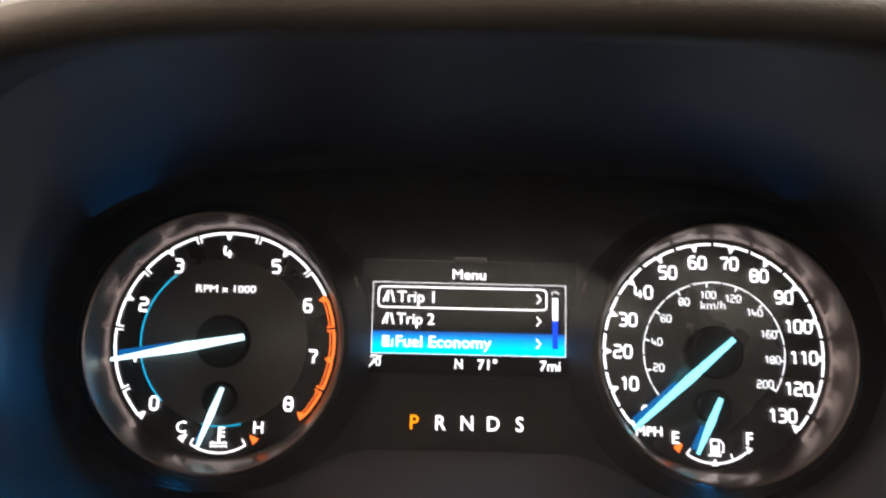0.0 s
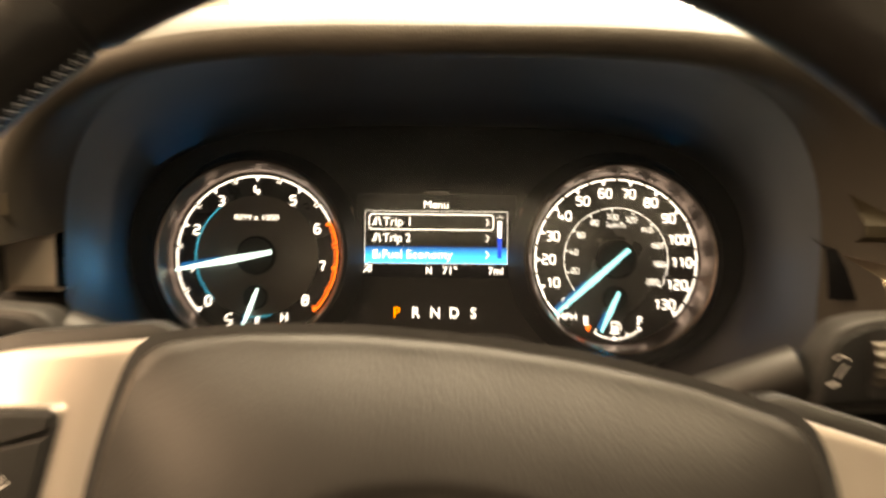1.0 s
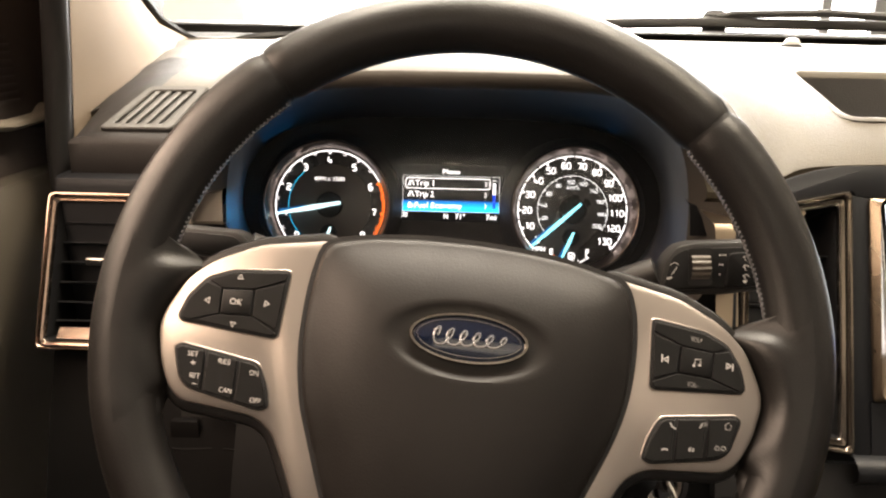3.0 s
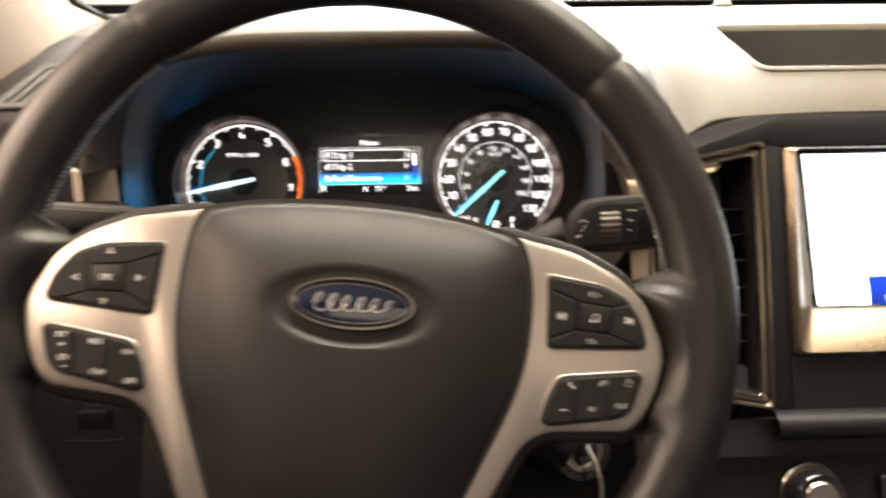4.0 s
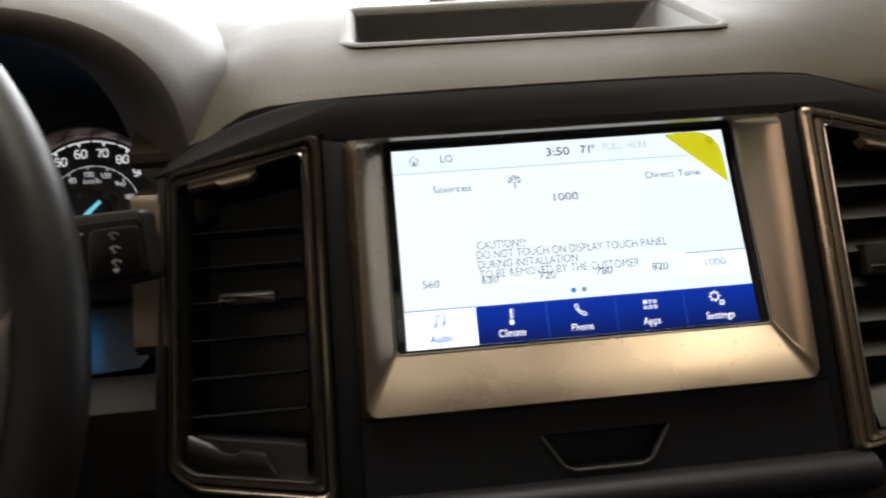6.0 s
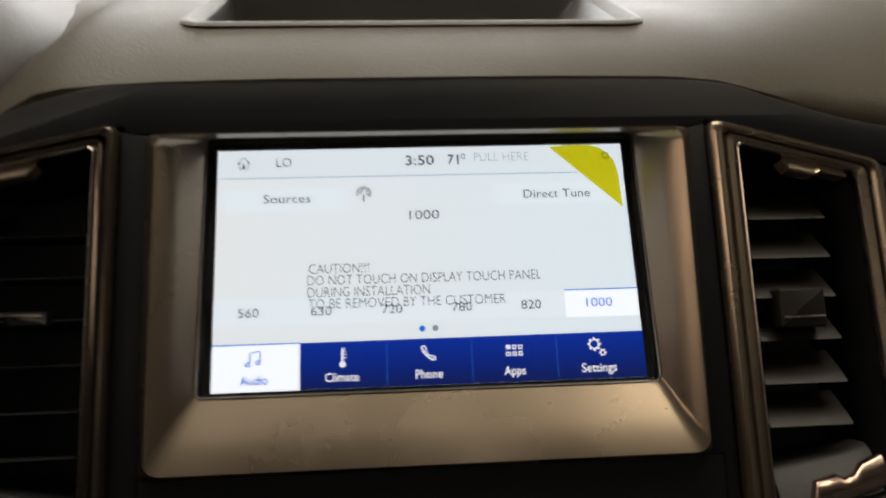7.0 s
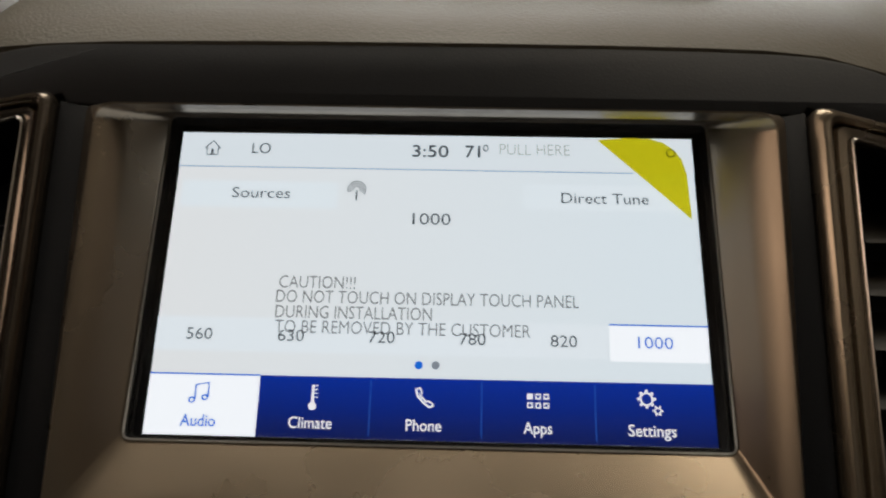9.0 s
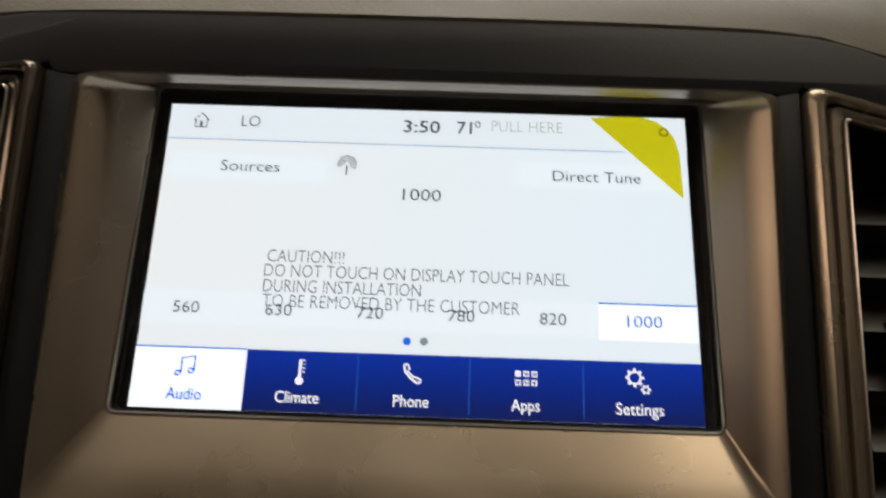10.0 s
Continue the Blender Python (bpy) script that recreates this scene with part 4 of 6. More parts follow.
part("scroll_track", flat(rect(0.0356, -0.0016, 0.0380, 0.0105), zd + 0.0003), UIBLUE, disp)
part("scroll_thumb", flat(rect(0.0356, 0.0105, 0.0380, 0.0202), zd + 0.0003), WHITE, disp)
for txt, x, w in (("N", -0.0042, 0.0031), ("71°", 0.0080, 0.0082), ("7mi", 0.0347, 0.0085)):
    write(txt, x, -0.0088, 0.0041, zd, WHITE, disp, width=w, bold=0.0001)
au = stroke([polar(-0.0403, -0.0085, 0.0026, a) for a in range(-40, 215, 15)], 0.0006, zd)
stroke([(-0.0432, -0.0112), (-0.0372, -0.0058)], 0.0006, zd + 0.0002, au)
stroke([(-0.0417, -0.0102), (-0.0403, -0.0068), (-0.0389, -0.0102)], 0.0006, zd + 0.0001, au)
part("symbol", au, WHITE, disp, "crossed-out stop-start symbol")
for txt, x in (("P", -0.0224), ("R", -0.0113), ("N", -0.0002), ("D", 0.0109), ("S", 0.0220)):
    write(txt, x, -0.0334, 0.0058, -0.0030, AMBER if txt == "P" else WHITE, cluster, bold=0.0001, name="gear_letter", squeeze=0.95)
# bright curved blades either side of the display
for s in (-1, 1):
    blade = tube([(s * 0.0500, 0.0270, 0.000), (s * 0.0480, 0.0180, 0.0015), (s * 0.0472, 0.0050, 0.0015), (s * 0.0482, -0.0110, 0.000)], 0.0012, 8)
    part("side_blade", blade, RING, cluster, "narrow silver blade")
part("sensor_window", box(-0.0070, 0.0070, 0.0352, 0.0372, -0.004, -0.0028, 0.0004), DISC, cluster)


# added blue lamps: half near pointer tips, half on the cove without a source
def pointer_spill(x, y, tx, ty, tz, watts, sx, sy):
    eye, aim_at = K @ Vector((x, y, 0.020)), K @ Vector((tx, ty, tz))
    area_lamp("added_blue_light", eye, aim_at, sx, sy, watts, (0.0, 0.38, 1.0))


pointer_spill(-0.1400, -0.012, -0.19, -0.026, 0.045, 0.0028, 0.010, 0.022)
pointer_spill(-0.125, 0.052, -0.140, 0.095, 0.060, 0.0004, 0.090, 0.024)
pointer_spill(0.095, 0.055, 0.100, 0.100, 0.060, 0.0002, 0.090, 0.024)
pointer_spill(0.150, -0.020, 0.19, -0.030, 0.050, 0.0003, 0.014, 0.040)
pointer_spill(-0.113, -0.055, -0.118, -0.080, 0.036, 0.005, 0.008, 0.008)
pointer_spill(0.0945, -0.053, 0.088, -0.080, 0.036, 0.004, 0.008, 0.008)

# clear curved lens over the whole cluster
lens = part("lens", lofted([[(x, y, 0.026 - 0.10 * (y - 0.03) ** 2 * 10 + z0) for x in [-0.176 + 0.352 * j / 16 for j in range(17)]] for y, z0 in [(-0.060 + 0.0095 * i, 0.0) for i in range(15)]]), LENS, cluster, "clear plastic lens with pale haze mixed in")
lens.visible_shadow = False


# ---------------------------------------------------------------- steering wheel
W = tilted((0.0068, -0.283, 1.153), 26, 6)
wheel = thing("steering_wheel", "leather steering wheel with satin silver spokes and button pads", "steering wheel", W)
R, TUBE = 0.1722, 0.0165


def rim_piece(a0, a1, n, r=TUBE, ends=True):
    bm = bmesh.new()
    loops = []
    for i in range(n + 1):
        a = radians(lerp(a0, a1, i / n))
        f = i / n * (a1 - a0)
        end = min(abs(f), abs(a1 - a0 - f))
        s = r * (0.93 if end < 0.01 else 1.0)
        c, d = Vector((math.cos(a), math.sin(a), 0)), Vector((0, 0, 1))
        loop = []
        for j in range(22):
            b = 2 * math.pi * j / 22
            # slightly flattened at the back, with a thumb rest towards the spokes
            ox, oz = math.cos(b) * s, math.sin(b) * s * 0.93
            loop.append(tuple(c * (R + ox) + d * (oz - 0.0045)))
        loops.append(loop)
    return rings(bm, loops, True, ends, ends)


for a0, a1, n, lab in ((47.9, 132.1, 48, "smooth black leather top of the rim"), (133.0, 224, 50, "grained leather side grip"), (-44, 47.0, 50, "grained leather side grip"), (224.8, 315.2, 48, "smooth black leather foot of the rim")):
    part("rim", rim_piece(a0, a1, n), LEATHER, wheel, lab)
part("rim_core", rim_piece(0, 359.9, 96, TUBE * 0.90, False), BLACK, wheel, "dark core showing in the seams")


def stitching(a0, a1, r, z, step=0.95):
    bm = bmesh.new()
    a, k = a0, 0
    while a < a1:
        for s in (-1, 1):
            p = [(*polar(0, 0, r - 0.0016 * s, a), z + (0.0009 if s < 0 else -0.0002)), (*polar(0, 0, r + 0.0016 * s * 0.6, a + step * 0.8), z + (0.0004 if s < 0 else 0.0008))]
            tube(p, 0.00030, 5, bm)
        a += step
    return bm


for a0, a1 in ((10, 46.5), (133.5, 170)):
    st = part("stitching", stitching(a0, a1, 0.1557, -0.0040), THREAD, wheel, "grey cross stitching along the inner edge")

SPOKE = mm((74, 41.5), (108, 35), (129, 25), (142.5, 13.5), (151, -4), (152.8, -13), (149, -30), (143, -42), (136, -48.5), (98, -51.5), (88, -57.5), (80, -72), (68, -98), (58, -122), (36, -122), (46, -90), (58, -62), (66, -44), (70, -25), (71, -5), (70, 36))
PAD_TOP = mm((94, 23.2), (121, 19.8), (132.5, 14.5), (140, 4), (143, -6.5), (141, -9), (97.5, -12.2), (95.5, -10.5))
PAD_LOW = mm((102, -24.8), (139, -19.6), (142, -22), (137.5, -37.5), (132, -42), (99, -48.3), (94.2, -46.2), (96.5, -36))
for s in (-1, 1):
    sp = SPOKE if s > 0 else mirrored(SPOKE)
    sp = rounded(sp, 0.006, 4)
    part("spoke_leather", prism(inset(sp, -0.0055), -0.024, -0.0052, 0.004), LEATHER, wheel, "leather wrapped spoke root")
    trim = part("spoke_trim", prism(sp, -0.016, 0.0012, 0.0032), SILVER, wheel, "satin silver spoke bezel")
    top = PAD_TOP if s > 0 else mirrored(PAD_TOP)
    low = PAD_LOW if s > 0 else mirrored(PAD_LOW)
    if s < 0:
        shift = lambda poly: [(-0.1430 + (x + 0.1430) * 1.085, y) for x, y in poly]
        top, low = shift(top), shift(low)
    pt = part("button_pad", prism(rounded(top, 0.003), 0.0008, 0.0018, 0.0004), BLACK, wheel, "black rubber button pad")
    pl = part("button_pad", prism(rounded(low, 0.0035), 0.0008, 0.0018, 0.0004), BLACK, wheel, "black rubber button pad")
    for pad_outline, r in ((top, 0.003), (low, 0.0035)):
        o = rounded(pad_outline, r)
        part("pad_rim", frame_plate(inset(o, -0.0007), o, 0.0004, 0.0016, 0.0003), SILVER, trim, "raised satin edge")
    # four wedge keys round a centre key
    cx, cyy, hw, hh = (0.1175 if s > 0 else -0.1146), 0.0038, 0.0078, 0.0062
    sk = -0.0012 * s
    ctr = [(cx - hw, cyy + hh - sk * 0.6), (cx + hw, cyy + hh + sk * 0.6), (cx + hw - 0.0006 * s, cyy - hh + sk * 0.3), (cx - hw - 0.0006 * s, cyy - hh - sk * 0.3)]
    part("key", prism(rounded(ctr, 0.0012), 0.0014, 0.0036, 0.0006), BUTTON, pt, "square centre key")
    shell = inset(rounded(top, 0.003), 0.0012)

    def sector(p):
        q = Vector(p) - Vector((cx, cyy))
        if abs(q.x) * 0.55 > abs(q.y):
            return 1 if q.x > 0 else 3
        return 0 if q.y > 0 else 2

    k = len(shell)
    dense = []
    for i in range(k):
        a, b = Vector(shell[i]), Vector(shell[(i + 1) % k])
        m = max(1, int((b - a).length / 0.0012))
        dense += [tuple(a.lerp(b, j / m)) for j in range(m)]
    order = [sector(p) for p in dense]
    for side, (c0, c1) in enumerate(((0, 1), (1, 2), (2, 3), (3, 0))):
        run = [p for p, o in zip(dense, order) if o == side]
        # the run in order round the centre, from one centre corner to the next
        ang = lambda p: math.atan2(p[1] - cyy, (p[0] - cx) * 0.55)
        mid = (math.pi / 2, 0.0, -math.pi / 2, math.pi)[side]
        run.sort(key=lambda p: (ang(p) - mid + math.pi) % (2 * math.pi))
        co = [Vector(ctr[c0]), Vector(ctr[c1])]
        away = [c + (c - Vector((cx, cyy))).normalized() * 0.0007 for c in co]
        # run climbs anticlockwise; the centre corners close it
        poly = run + [tuple(away[0]), tuple(away[1])]
        part("key", prism(inset(poly, 0.0002), 0.0014, 0.0031, 0.0004), BUTTON, pt, "", False)
    if s < 0:
        write("OK", cx, cyy, 0.0029, 0.0044, PRINT, pt)
        for dx, dy, a in ((0, 0.0125, 90), (0, -0.0112, 270), (-0.0145, -0.001, 180), (0.0150, 0.001, 0)):
            tri = [polar(cx + dx, cyy + dy, 0.0019, a + b) for b in (0, 120, 240)]
            part("symbol", outline(tri, 0.0004, 0.0033), PRINT, pt)
    else:
        write("VOL+", cx - 0.001, cyy + 0.0112, 0.0023, 0.0033, GREYPRINT, pt, width=0.0058)
        write("VOL–", cx - 0.001, cyy - 0.0110, 0.0023, 0.0033, GREYPRINT, pt, width=0.0058)
        nt = stroke([(cx - 0.0016, cyy - 0.0018), (cx - 0.0016, cyy + 0.0020), (cx + 0.0019, cyy + 0.0026), (cx + 0.0019, cyy - 0.0012)], 0.0005, 0.0045)
        flat(ellipse(cx - 0.0022, cyy - 0.0018, 0.0009, 0.0007, 12), 0.0046, nt)
        flat(ellipse(cx + 0.0013, cyy - 0.0012, 0.0009, 0.0007, 12), 0.0046, nt)
        part("symbol", shrunk(nt, 0.8), PRINT, pt, "music note symbol")
        for dx, a in ((-0.0150, 180), (0.0155, 0)):
            tri = [polar(cx + dx, cyy + dx * 0.02, 0.0020, a + b) for b in (0, 120, 240)]
            sy = outline(tri, 0.0005, 0.0033)
            ex = cx + dx + (0.0023 if a == 0 else -0.0023)
            stroke([(ex, cyy - 0.0018), (ex, cyy + 0.0018)], 0.0006, 0.0033, sy)
            part("symbol", sy, PRINT, pt)
    # lower pads
    lowr = inset(rounded(low, 0.0035), 0.0010)
    xs = sorted(p[0] for p in lowr)
    x0, x1 = xs[0], xs[-1]
    cuts = [x0 - 0.001, lerp(x0, x1, 0.32), lerp(x0, x1, 0.66), x1 + 0.001]
    dense = []
    for i in range(len(lowr)):
        a, b = Vector(lowr[i]), Vector(lowr[(i + 1) % len(lowr)])
        m = max(1, int((b - a).length / 0.0008))
        dense += [tuple(a.lerp(b, j / m)) for j in range(m)]
    for c0, c1 in zip(cuts, cuts[1:]):
        run = [p for p in dense if c0 <= p[0] <= c1]
        part("key", prism(inset(run, 0.0004), 0.0014, 0.0030, 0.0006), BUTTON, pl, "", False)
    if s < 0:
        for txt, px, py, w in (("SET", -0.1345, -0.0245, 0.0066), ("+", -0.1338, -0.0290, 0.0036), ("SET", -0.1318, -0.0350, 0.0066), ("–", -0.1312, -0.0386, 0.0034), ("RES", -0.1183, -0.0264, 0.0072), ("CAN", -0.1155, -0.0402, 0.0076), ("ON", -0.1028, -0.0300, 0.0054), ("OFF", -0.1000, -0.0432, 0.0066)):
            write(txt, px + 0.0030, py, 0.0024 if len(txt) > 1 else 0.0030, 0.0034, PRINT, pl, width=w * 0.82)
    else:
        # calling, voice, home, hang-up, mute and source marks
        ph = stroke([(0.1062, -0.0262), (0.1078, -0.0290), (0.1105, -0.0300)], 0.0012, 0.0034)
        part("symbol", shrunk(ph, 0.72), GREYPRINT, pl, "telephone symbol")
        vo = stroke([(0.1205, -0.0285), (0.1222, -0.0250)], 0.0012, 0.0034)
        for k in range(2):
            stroke([(0.1232 + k * 0.0014, -0.0240), (0.1238 + k * 0.0014, -0.0255), (0.1232 + k * 0.0014, -0.0270)], 0.0004, 0.0034, vo)
        part("symbol", shrunk(vo, 0.72), GREYPRINT, pl, "voice symbol")
        ho = stroke([(0.1325, -0.0248), (0.1350, -0.0226), (0.1375, -0.0248)], 0.0005, 0.0034)
        stroke([(0.1332, -0.0248), (0.1332, -0.0272), (0.1368, -0.0272), (0.1368, -0.0248)], 0.0005, 0.0035, ho)
        part("symbol", shrunk(ho, 0.72), GREYPRINT, pl, "house symbol")
        hu = stroke([(0.1030, -0.0408), (0.1040, -0.0398), (0.1062, -0.0396), (0.1072, -0.0404)], 0.0012, 0.0034)
        part("symbol", shrunk(hu, 0.72), GREYPRINT, pl, "hang-up symbol")
        mu = stroke([(0.1168, -0.0372), (0.1168, -0.0398)], 0.0014, 0.0034)
        stroke([(0.1182, -0.0372), (0.1198, -0.0398)], 0.0006, 0.0034, mu)
        stroke([(0.1198, -0.0372), (0.1182, -0.0398)], 0.0006, 0.0035, mu)
        part("symbol", shrunk(mu, 0.72), GREYPRINT, pl, "mute symbol")
        so = outline(ellipse(0.1297, -0.0362, 0.0018, 0.0016, 16), 0.0005, 0.0034)
        outline(ellipse(0.1340, -0.0358, 0.0018, 0.0016, 16), 0.0005, 0.0034, so)
        part("symbol", shrunk(so, 0.7), GREYPRINT, pl)

# leather thumb rests filling the corner between rim and spokes
for s in (-1, 1):
    ins = mm((134, 21.8), (137.5, 19.0), (142.5, 13.5), (147.5, 4), (151, -4), (152.8, -13), (151.5, -22), (149, -30), (146.2, -36), (144.6, -42), (146.0, -48))
    angs = [9.0, 7.0, 4.4, 1.0, -2.4, -5.8, -9.2, -12.2, -14.6, -17.0, -19.4]
    rows = []
    taper = (0.1, 0.5, 0.9, 1, 1, 1, 1, 0.85, 0.6, 0.35, 0.15)
    sink = (0.009, 0.003, 0, 0, 0, 0, 0, 0, 0.001, 0.0025, 0.004)
    for (x, y), a, tp, dz in zip(ins, angs, taper, sink):
        q = Vector((*polar(0, 0, 0.1722, a), 0.0111))
        i0 = Vector((x - 0.002, y, -0.008))
        i1 = Vector((x + 0.0010, y + 0.0006, -0.0012 - dz))
        lift = ((0.10, 0.0030), (0.35, 0.0052), (0.62, 0.0040), (0.84, 0.0018))
        rows.append([tuple(v) for v in [i0, i1] + [i1.lerp(q, f) + Vector((0, 0, h * tp)) for f, h in lift] + [q]])
    rim_top = lambda x, y: 0.01535 * math.sqrt(max(0.0, 1 - ((math.hypot(x, y) - R) / TUBE) ** 2)) - 0.0045
    rows = [[(x, y, max(z, rim_top(x, y) + 0.0005) if j > 1 and math.hypot(x, y) > 0.1575 else z) for j, (x, y, z) in enumerate(r)] for r in rows]
    foot_z = (-0.0026, 0.0035, 0.0063, 0.0081, 0.0091, 0.0096, 0.0095)
    first = [tuple(Vector((*polar(0, 0, 0.1560 + 0.0030 * j, 11.5 + 0.3 * j), foot_z[j]))) for j in range(7)]
    last = [tuple(Vector((*polar(0, 0, 0.1560 + 0.0030 * j, -22 - 0.3 * j), foot_z[j]))) for j in range(7)]
    rows = [first] + rows + [last]
    if s < 0:
        rows = [[(-x, y, z) for x, y, z in r] for r in rows]
    rows = [smooth_path(r, 3) for r in rows]
    rows = [list(r) for r in zip(*[smooth_path(c, 3) for c in zip(*rows)])]
    for k in range(4):
        eased = [list(r) for r in rows]
        for i in range(1, len(rows) - 1):
            for j in range(1, len(rows[0]) - 1):
                around = (rows[i - 1][j] + rows[i + 1][j] + rows[i][j - 1] + rows[i][j + 1]) / 4
                eased[i][j] = rows[i][j].lerp(around, 0.6)
        rows = eased
    part("thumb_rest", lofted(rows), LEATHER, wheel, "leather wrapped thumb rest")

# airbag cover: a dome with a shallow dish round the badge
COVER = mm((-74.5, 40), (-52, 45.2), (-26, 48), (0, 48.8), (26, 48), (52, 45.2), (79, 39), (84, 26), (86, 10), (85.5, -10), (83, -26), (78, -42), (66, -70), (54, -96), (44, -118), (32, -126), (-32, -126), (-44, -118), (-52, -96), (-62.5, -70), (-73.5, -42), (-77, -26), (-79, -10), (-79, 10), (-77.5, 26))
cover = bmesh.new()
edge = []
corner = rounded(COVER, 0.010, 3)
for i, q in enumerate(corner):
    a, b = Vector(q), Vector(corner[(i + 1) % len(corner)])
    m = max(1, int((b - a).length / 0.0022))
    edge += [tuple(a.lerp(b, j / m)) for j in range(m)]
BX, BY = 0.0035, -0.0012
loops = [[(x, y, -0.016) for x, y in edge], [(x, y, 0.0005) for x, y in edge]]
for s, zz in ((0.996, 0.0022), (0.990, 0.0032)):
    loops.append([(x * s, (y + 0.03) * s - 0.03, zz) for x, y in edge])
RIMPTS = np.array(edge)


def dome(px, py):
    """Height of the cover above the spokes, rising softly from its outline."""
    gaps = np.hypot(RIMPTS[:, 0] - px, RIMPTS[:, 1] - py)
    near = gaps.min()
    d = near - 0.009 * math.log(float(np.mean(np.exp(-(gaps - near) / 0.009)))) - 0.030
    return 0.0032 + 0.0185 * (1 - math.exp(-max(d, 0.0) / 0.020))


# the dish under the badge leans back a little with the dome
LEVEL, SLOPE = dome(BX, BY), -0.085


def cover_height(px, py):
    """The dome with its dish under the badge."""
    q = math.hypot((px - BX) / 0.0385, (py - BY) / 0.0178)
    f = min(1.0, max(0.0, (1.08 - q) / 0.22))
    return lerp(dome(px, py), LEVEL - 0.0034 + SLOPE * (py - BY), f * f * (3 - 2 * f))


# rings run from the outline to the dish, then follow the dish inwards
for i in range(1, 34):
    loop = []
    for x, y in edge:
        dx, dy = x - BX, y - BY
        reach = 1.0 / math.hypot(dx / 0.0405, dy / 0.0180)
        s = lerp(0.99, 1.40 * reach, i / 18) if i <= 18 else reach * lerp(1.40, 0.06, (i - 18) / 15)
        loop.append((BX + dx * s, BY + dy * s, cover_height(BX + dx * s, BY + dy * s)))
    loops.append(loop)
rings(cover, loops, True, True, True)
part("cover_gap", prism(inset(edge, -0.0021), -0.016, 0.0018), BLACK, wheel, "dark gap round the airbag cover")
part("airbag_cover", cover, AIRBAG, wheel, "grained charcoal-brown airbag cover")
badge = part("badge", prism(ellipse(BX, BY, 0.0272, 0.0108), 0.008, 0.0142, 0.0014), BLUE, wheel, "dark blue enamel oval")
badge.location.z, badge.rotation_euler.x = LEVEL - 0.0146, math.atan(SLOPE)
ringb = bmesh.new()
rings(ringb, [[(x, y, z) for x, y in ellipse(BX, BY, a, b, 64)] for a, b, z in ((0.0292, 0.0124, 0.009), (0.0292, 0.0124, 0.0138), (0.0286, 0.0119, 0.0148), (0.0274, 0.0109, 0.0148), (0.0268, 0.0104, 0.0140))])
part("badge_rim", ringb, CHROME, badge, "chrome rim")
part("badge_line", outline(ellipse(BX, BY, 0.0253, 0.0091, 64), 0.0004, 0.01435), CHROME, badge, "fine inner chrome line")
# the flowing emblem as plain strokes
em = bmesh.new()
def ribbon(pts, r):
    tube(smooth_path([(BX + x / 1000, BY + y / 1000, 0.0142) for x, y in pts]), r, 6, em)


# a plain slanted coil along a rising line
ribbon([(-17.5 + 1.07 * k + 2.6 * math.cos(k * 1.05) + 1.3 * math.sin(k * 1.05), -0.2 + 4.4 * math.sin(k * 1.05) * (1 - 0.012 * k)) for k in range(34)], 0.00062)
part("emblem", em, EDGE, badge, "flowing chrome emblem")

# steering column, stalks and ignition
col = thing("steering_column", "black plastic steering column shroud", "steering column", None)
rows = [[(0.005 + 0.048 * math.cos(a) * w, y, z + 0.040 * math.sin(a) * w) for a in [2 * math.pi * j / 20 for j in range(21)]] for y, z, w in ((-0.262, 1.118, 0.72), (-0.245, 1.113, 0.96), (-0.215, 1.103, 1.0), (-0.15, 1.078, 1.08), (-0.09, 1.055, 1.1))]
part("shroud", lofted(rows), DARK, col)
part("shroud_cap", prism(rounded(mm((-52, -30), (52, -30), (44, 22), (-44, 22)), 0.015), 0, 0.004), DARK, col).matrix_local = tilted((0.005, -0.262, 1.118), 26)
lock = part("ignition_lock", lathe(0, 0, [(0.0205, -0.05), (0.0205, 0.0), (0.0190, 0.0030), (0.0150, 0.0034), (0.0140, 0.0015), (0.0001, 0.0015)], 40), PIANO, col, "black ignition lock barrel")
LOCK = Matrix.Translation((0.138, -0.212, 1.027)) @ Matrix.Rotation(radians(66), 4, "X") @ Matrix.Rotation(radians(18), 4, "Y")
lock.matrix_local = LOCK
part("lock_ring", lathe(0, 0, [(0.0140, 0.0015), (0.0138, 0.0036), (0.0105, 0.0040), (0.0098, 0.0022)], 32), CHROME, lock, "chrome lock ring")
part("lock_neck", tube([(0.138, -0.205, 1.027), (0.07, -0.17, 1.060), (0.02, -0.15, 1.075)], 0.024, 14), DARK, col)
key = thing("ignition_key", "steel key hanging from the ignition lock", "key", LOCK)
part("blade", box(-0.0012, 0.0012, -0.0045, 0.0045, 0.0015, 0.010, 0.0004), STEEL, key)
part("shank", tube(smooth_path([(-0.001, 0.002, 0.0100), (0.003, -0.007, 0.0125), (0.0058, -0.018, 0.0130), (0.0070, -0.030, 0.0110), (0.0072, -0.040, 0.0080)]), 0.0016, 8, squash=0.6), STEEL, key)
part("bow", frame_plate(ellipse(0.0072, -0.047, 0.0068, 0.0095, 28), ellipse(0.0072, -0.045, 0.0028, 0.0028, 28), 0.0060, 0.0085, 0.0006), STEEL, key, "pierced steel head")

# wiper stalk: a flat paddle on the right of the column
WS = tilted((0.158, -0.191, 1.1655), 12, -2)
ws_stalk = thing("wiper_stalk", "black wiper stalk with ribbed thumbwheel and white marks", "stalk", WS)
paddle = rounded(mm((-31, -16.5), (-27, 4), (-19, 13.5), (-8, 15.8), (34, 16.4), (36, -14), (10, -17)), 0.004)
part("paddle", prism(paddle, -0.014, 0.002, 0.0035), STALK, ws_stalk)
part("inlay", prism(rounded(mm((-28, -14), (-22, 7), (-14, 11.5), (33, 12.6), (34.5, -12)), 0.003), 0.0012, 0.0026, 0.0006), BUTTON, ws_stalk, "black inlay")
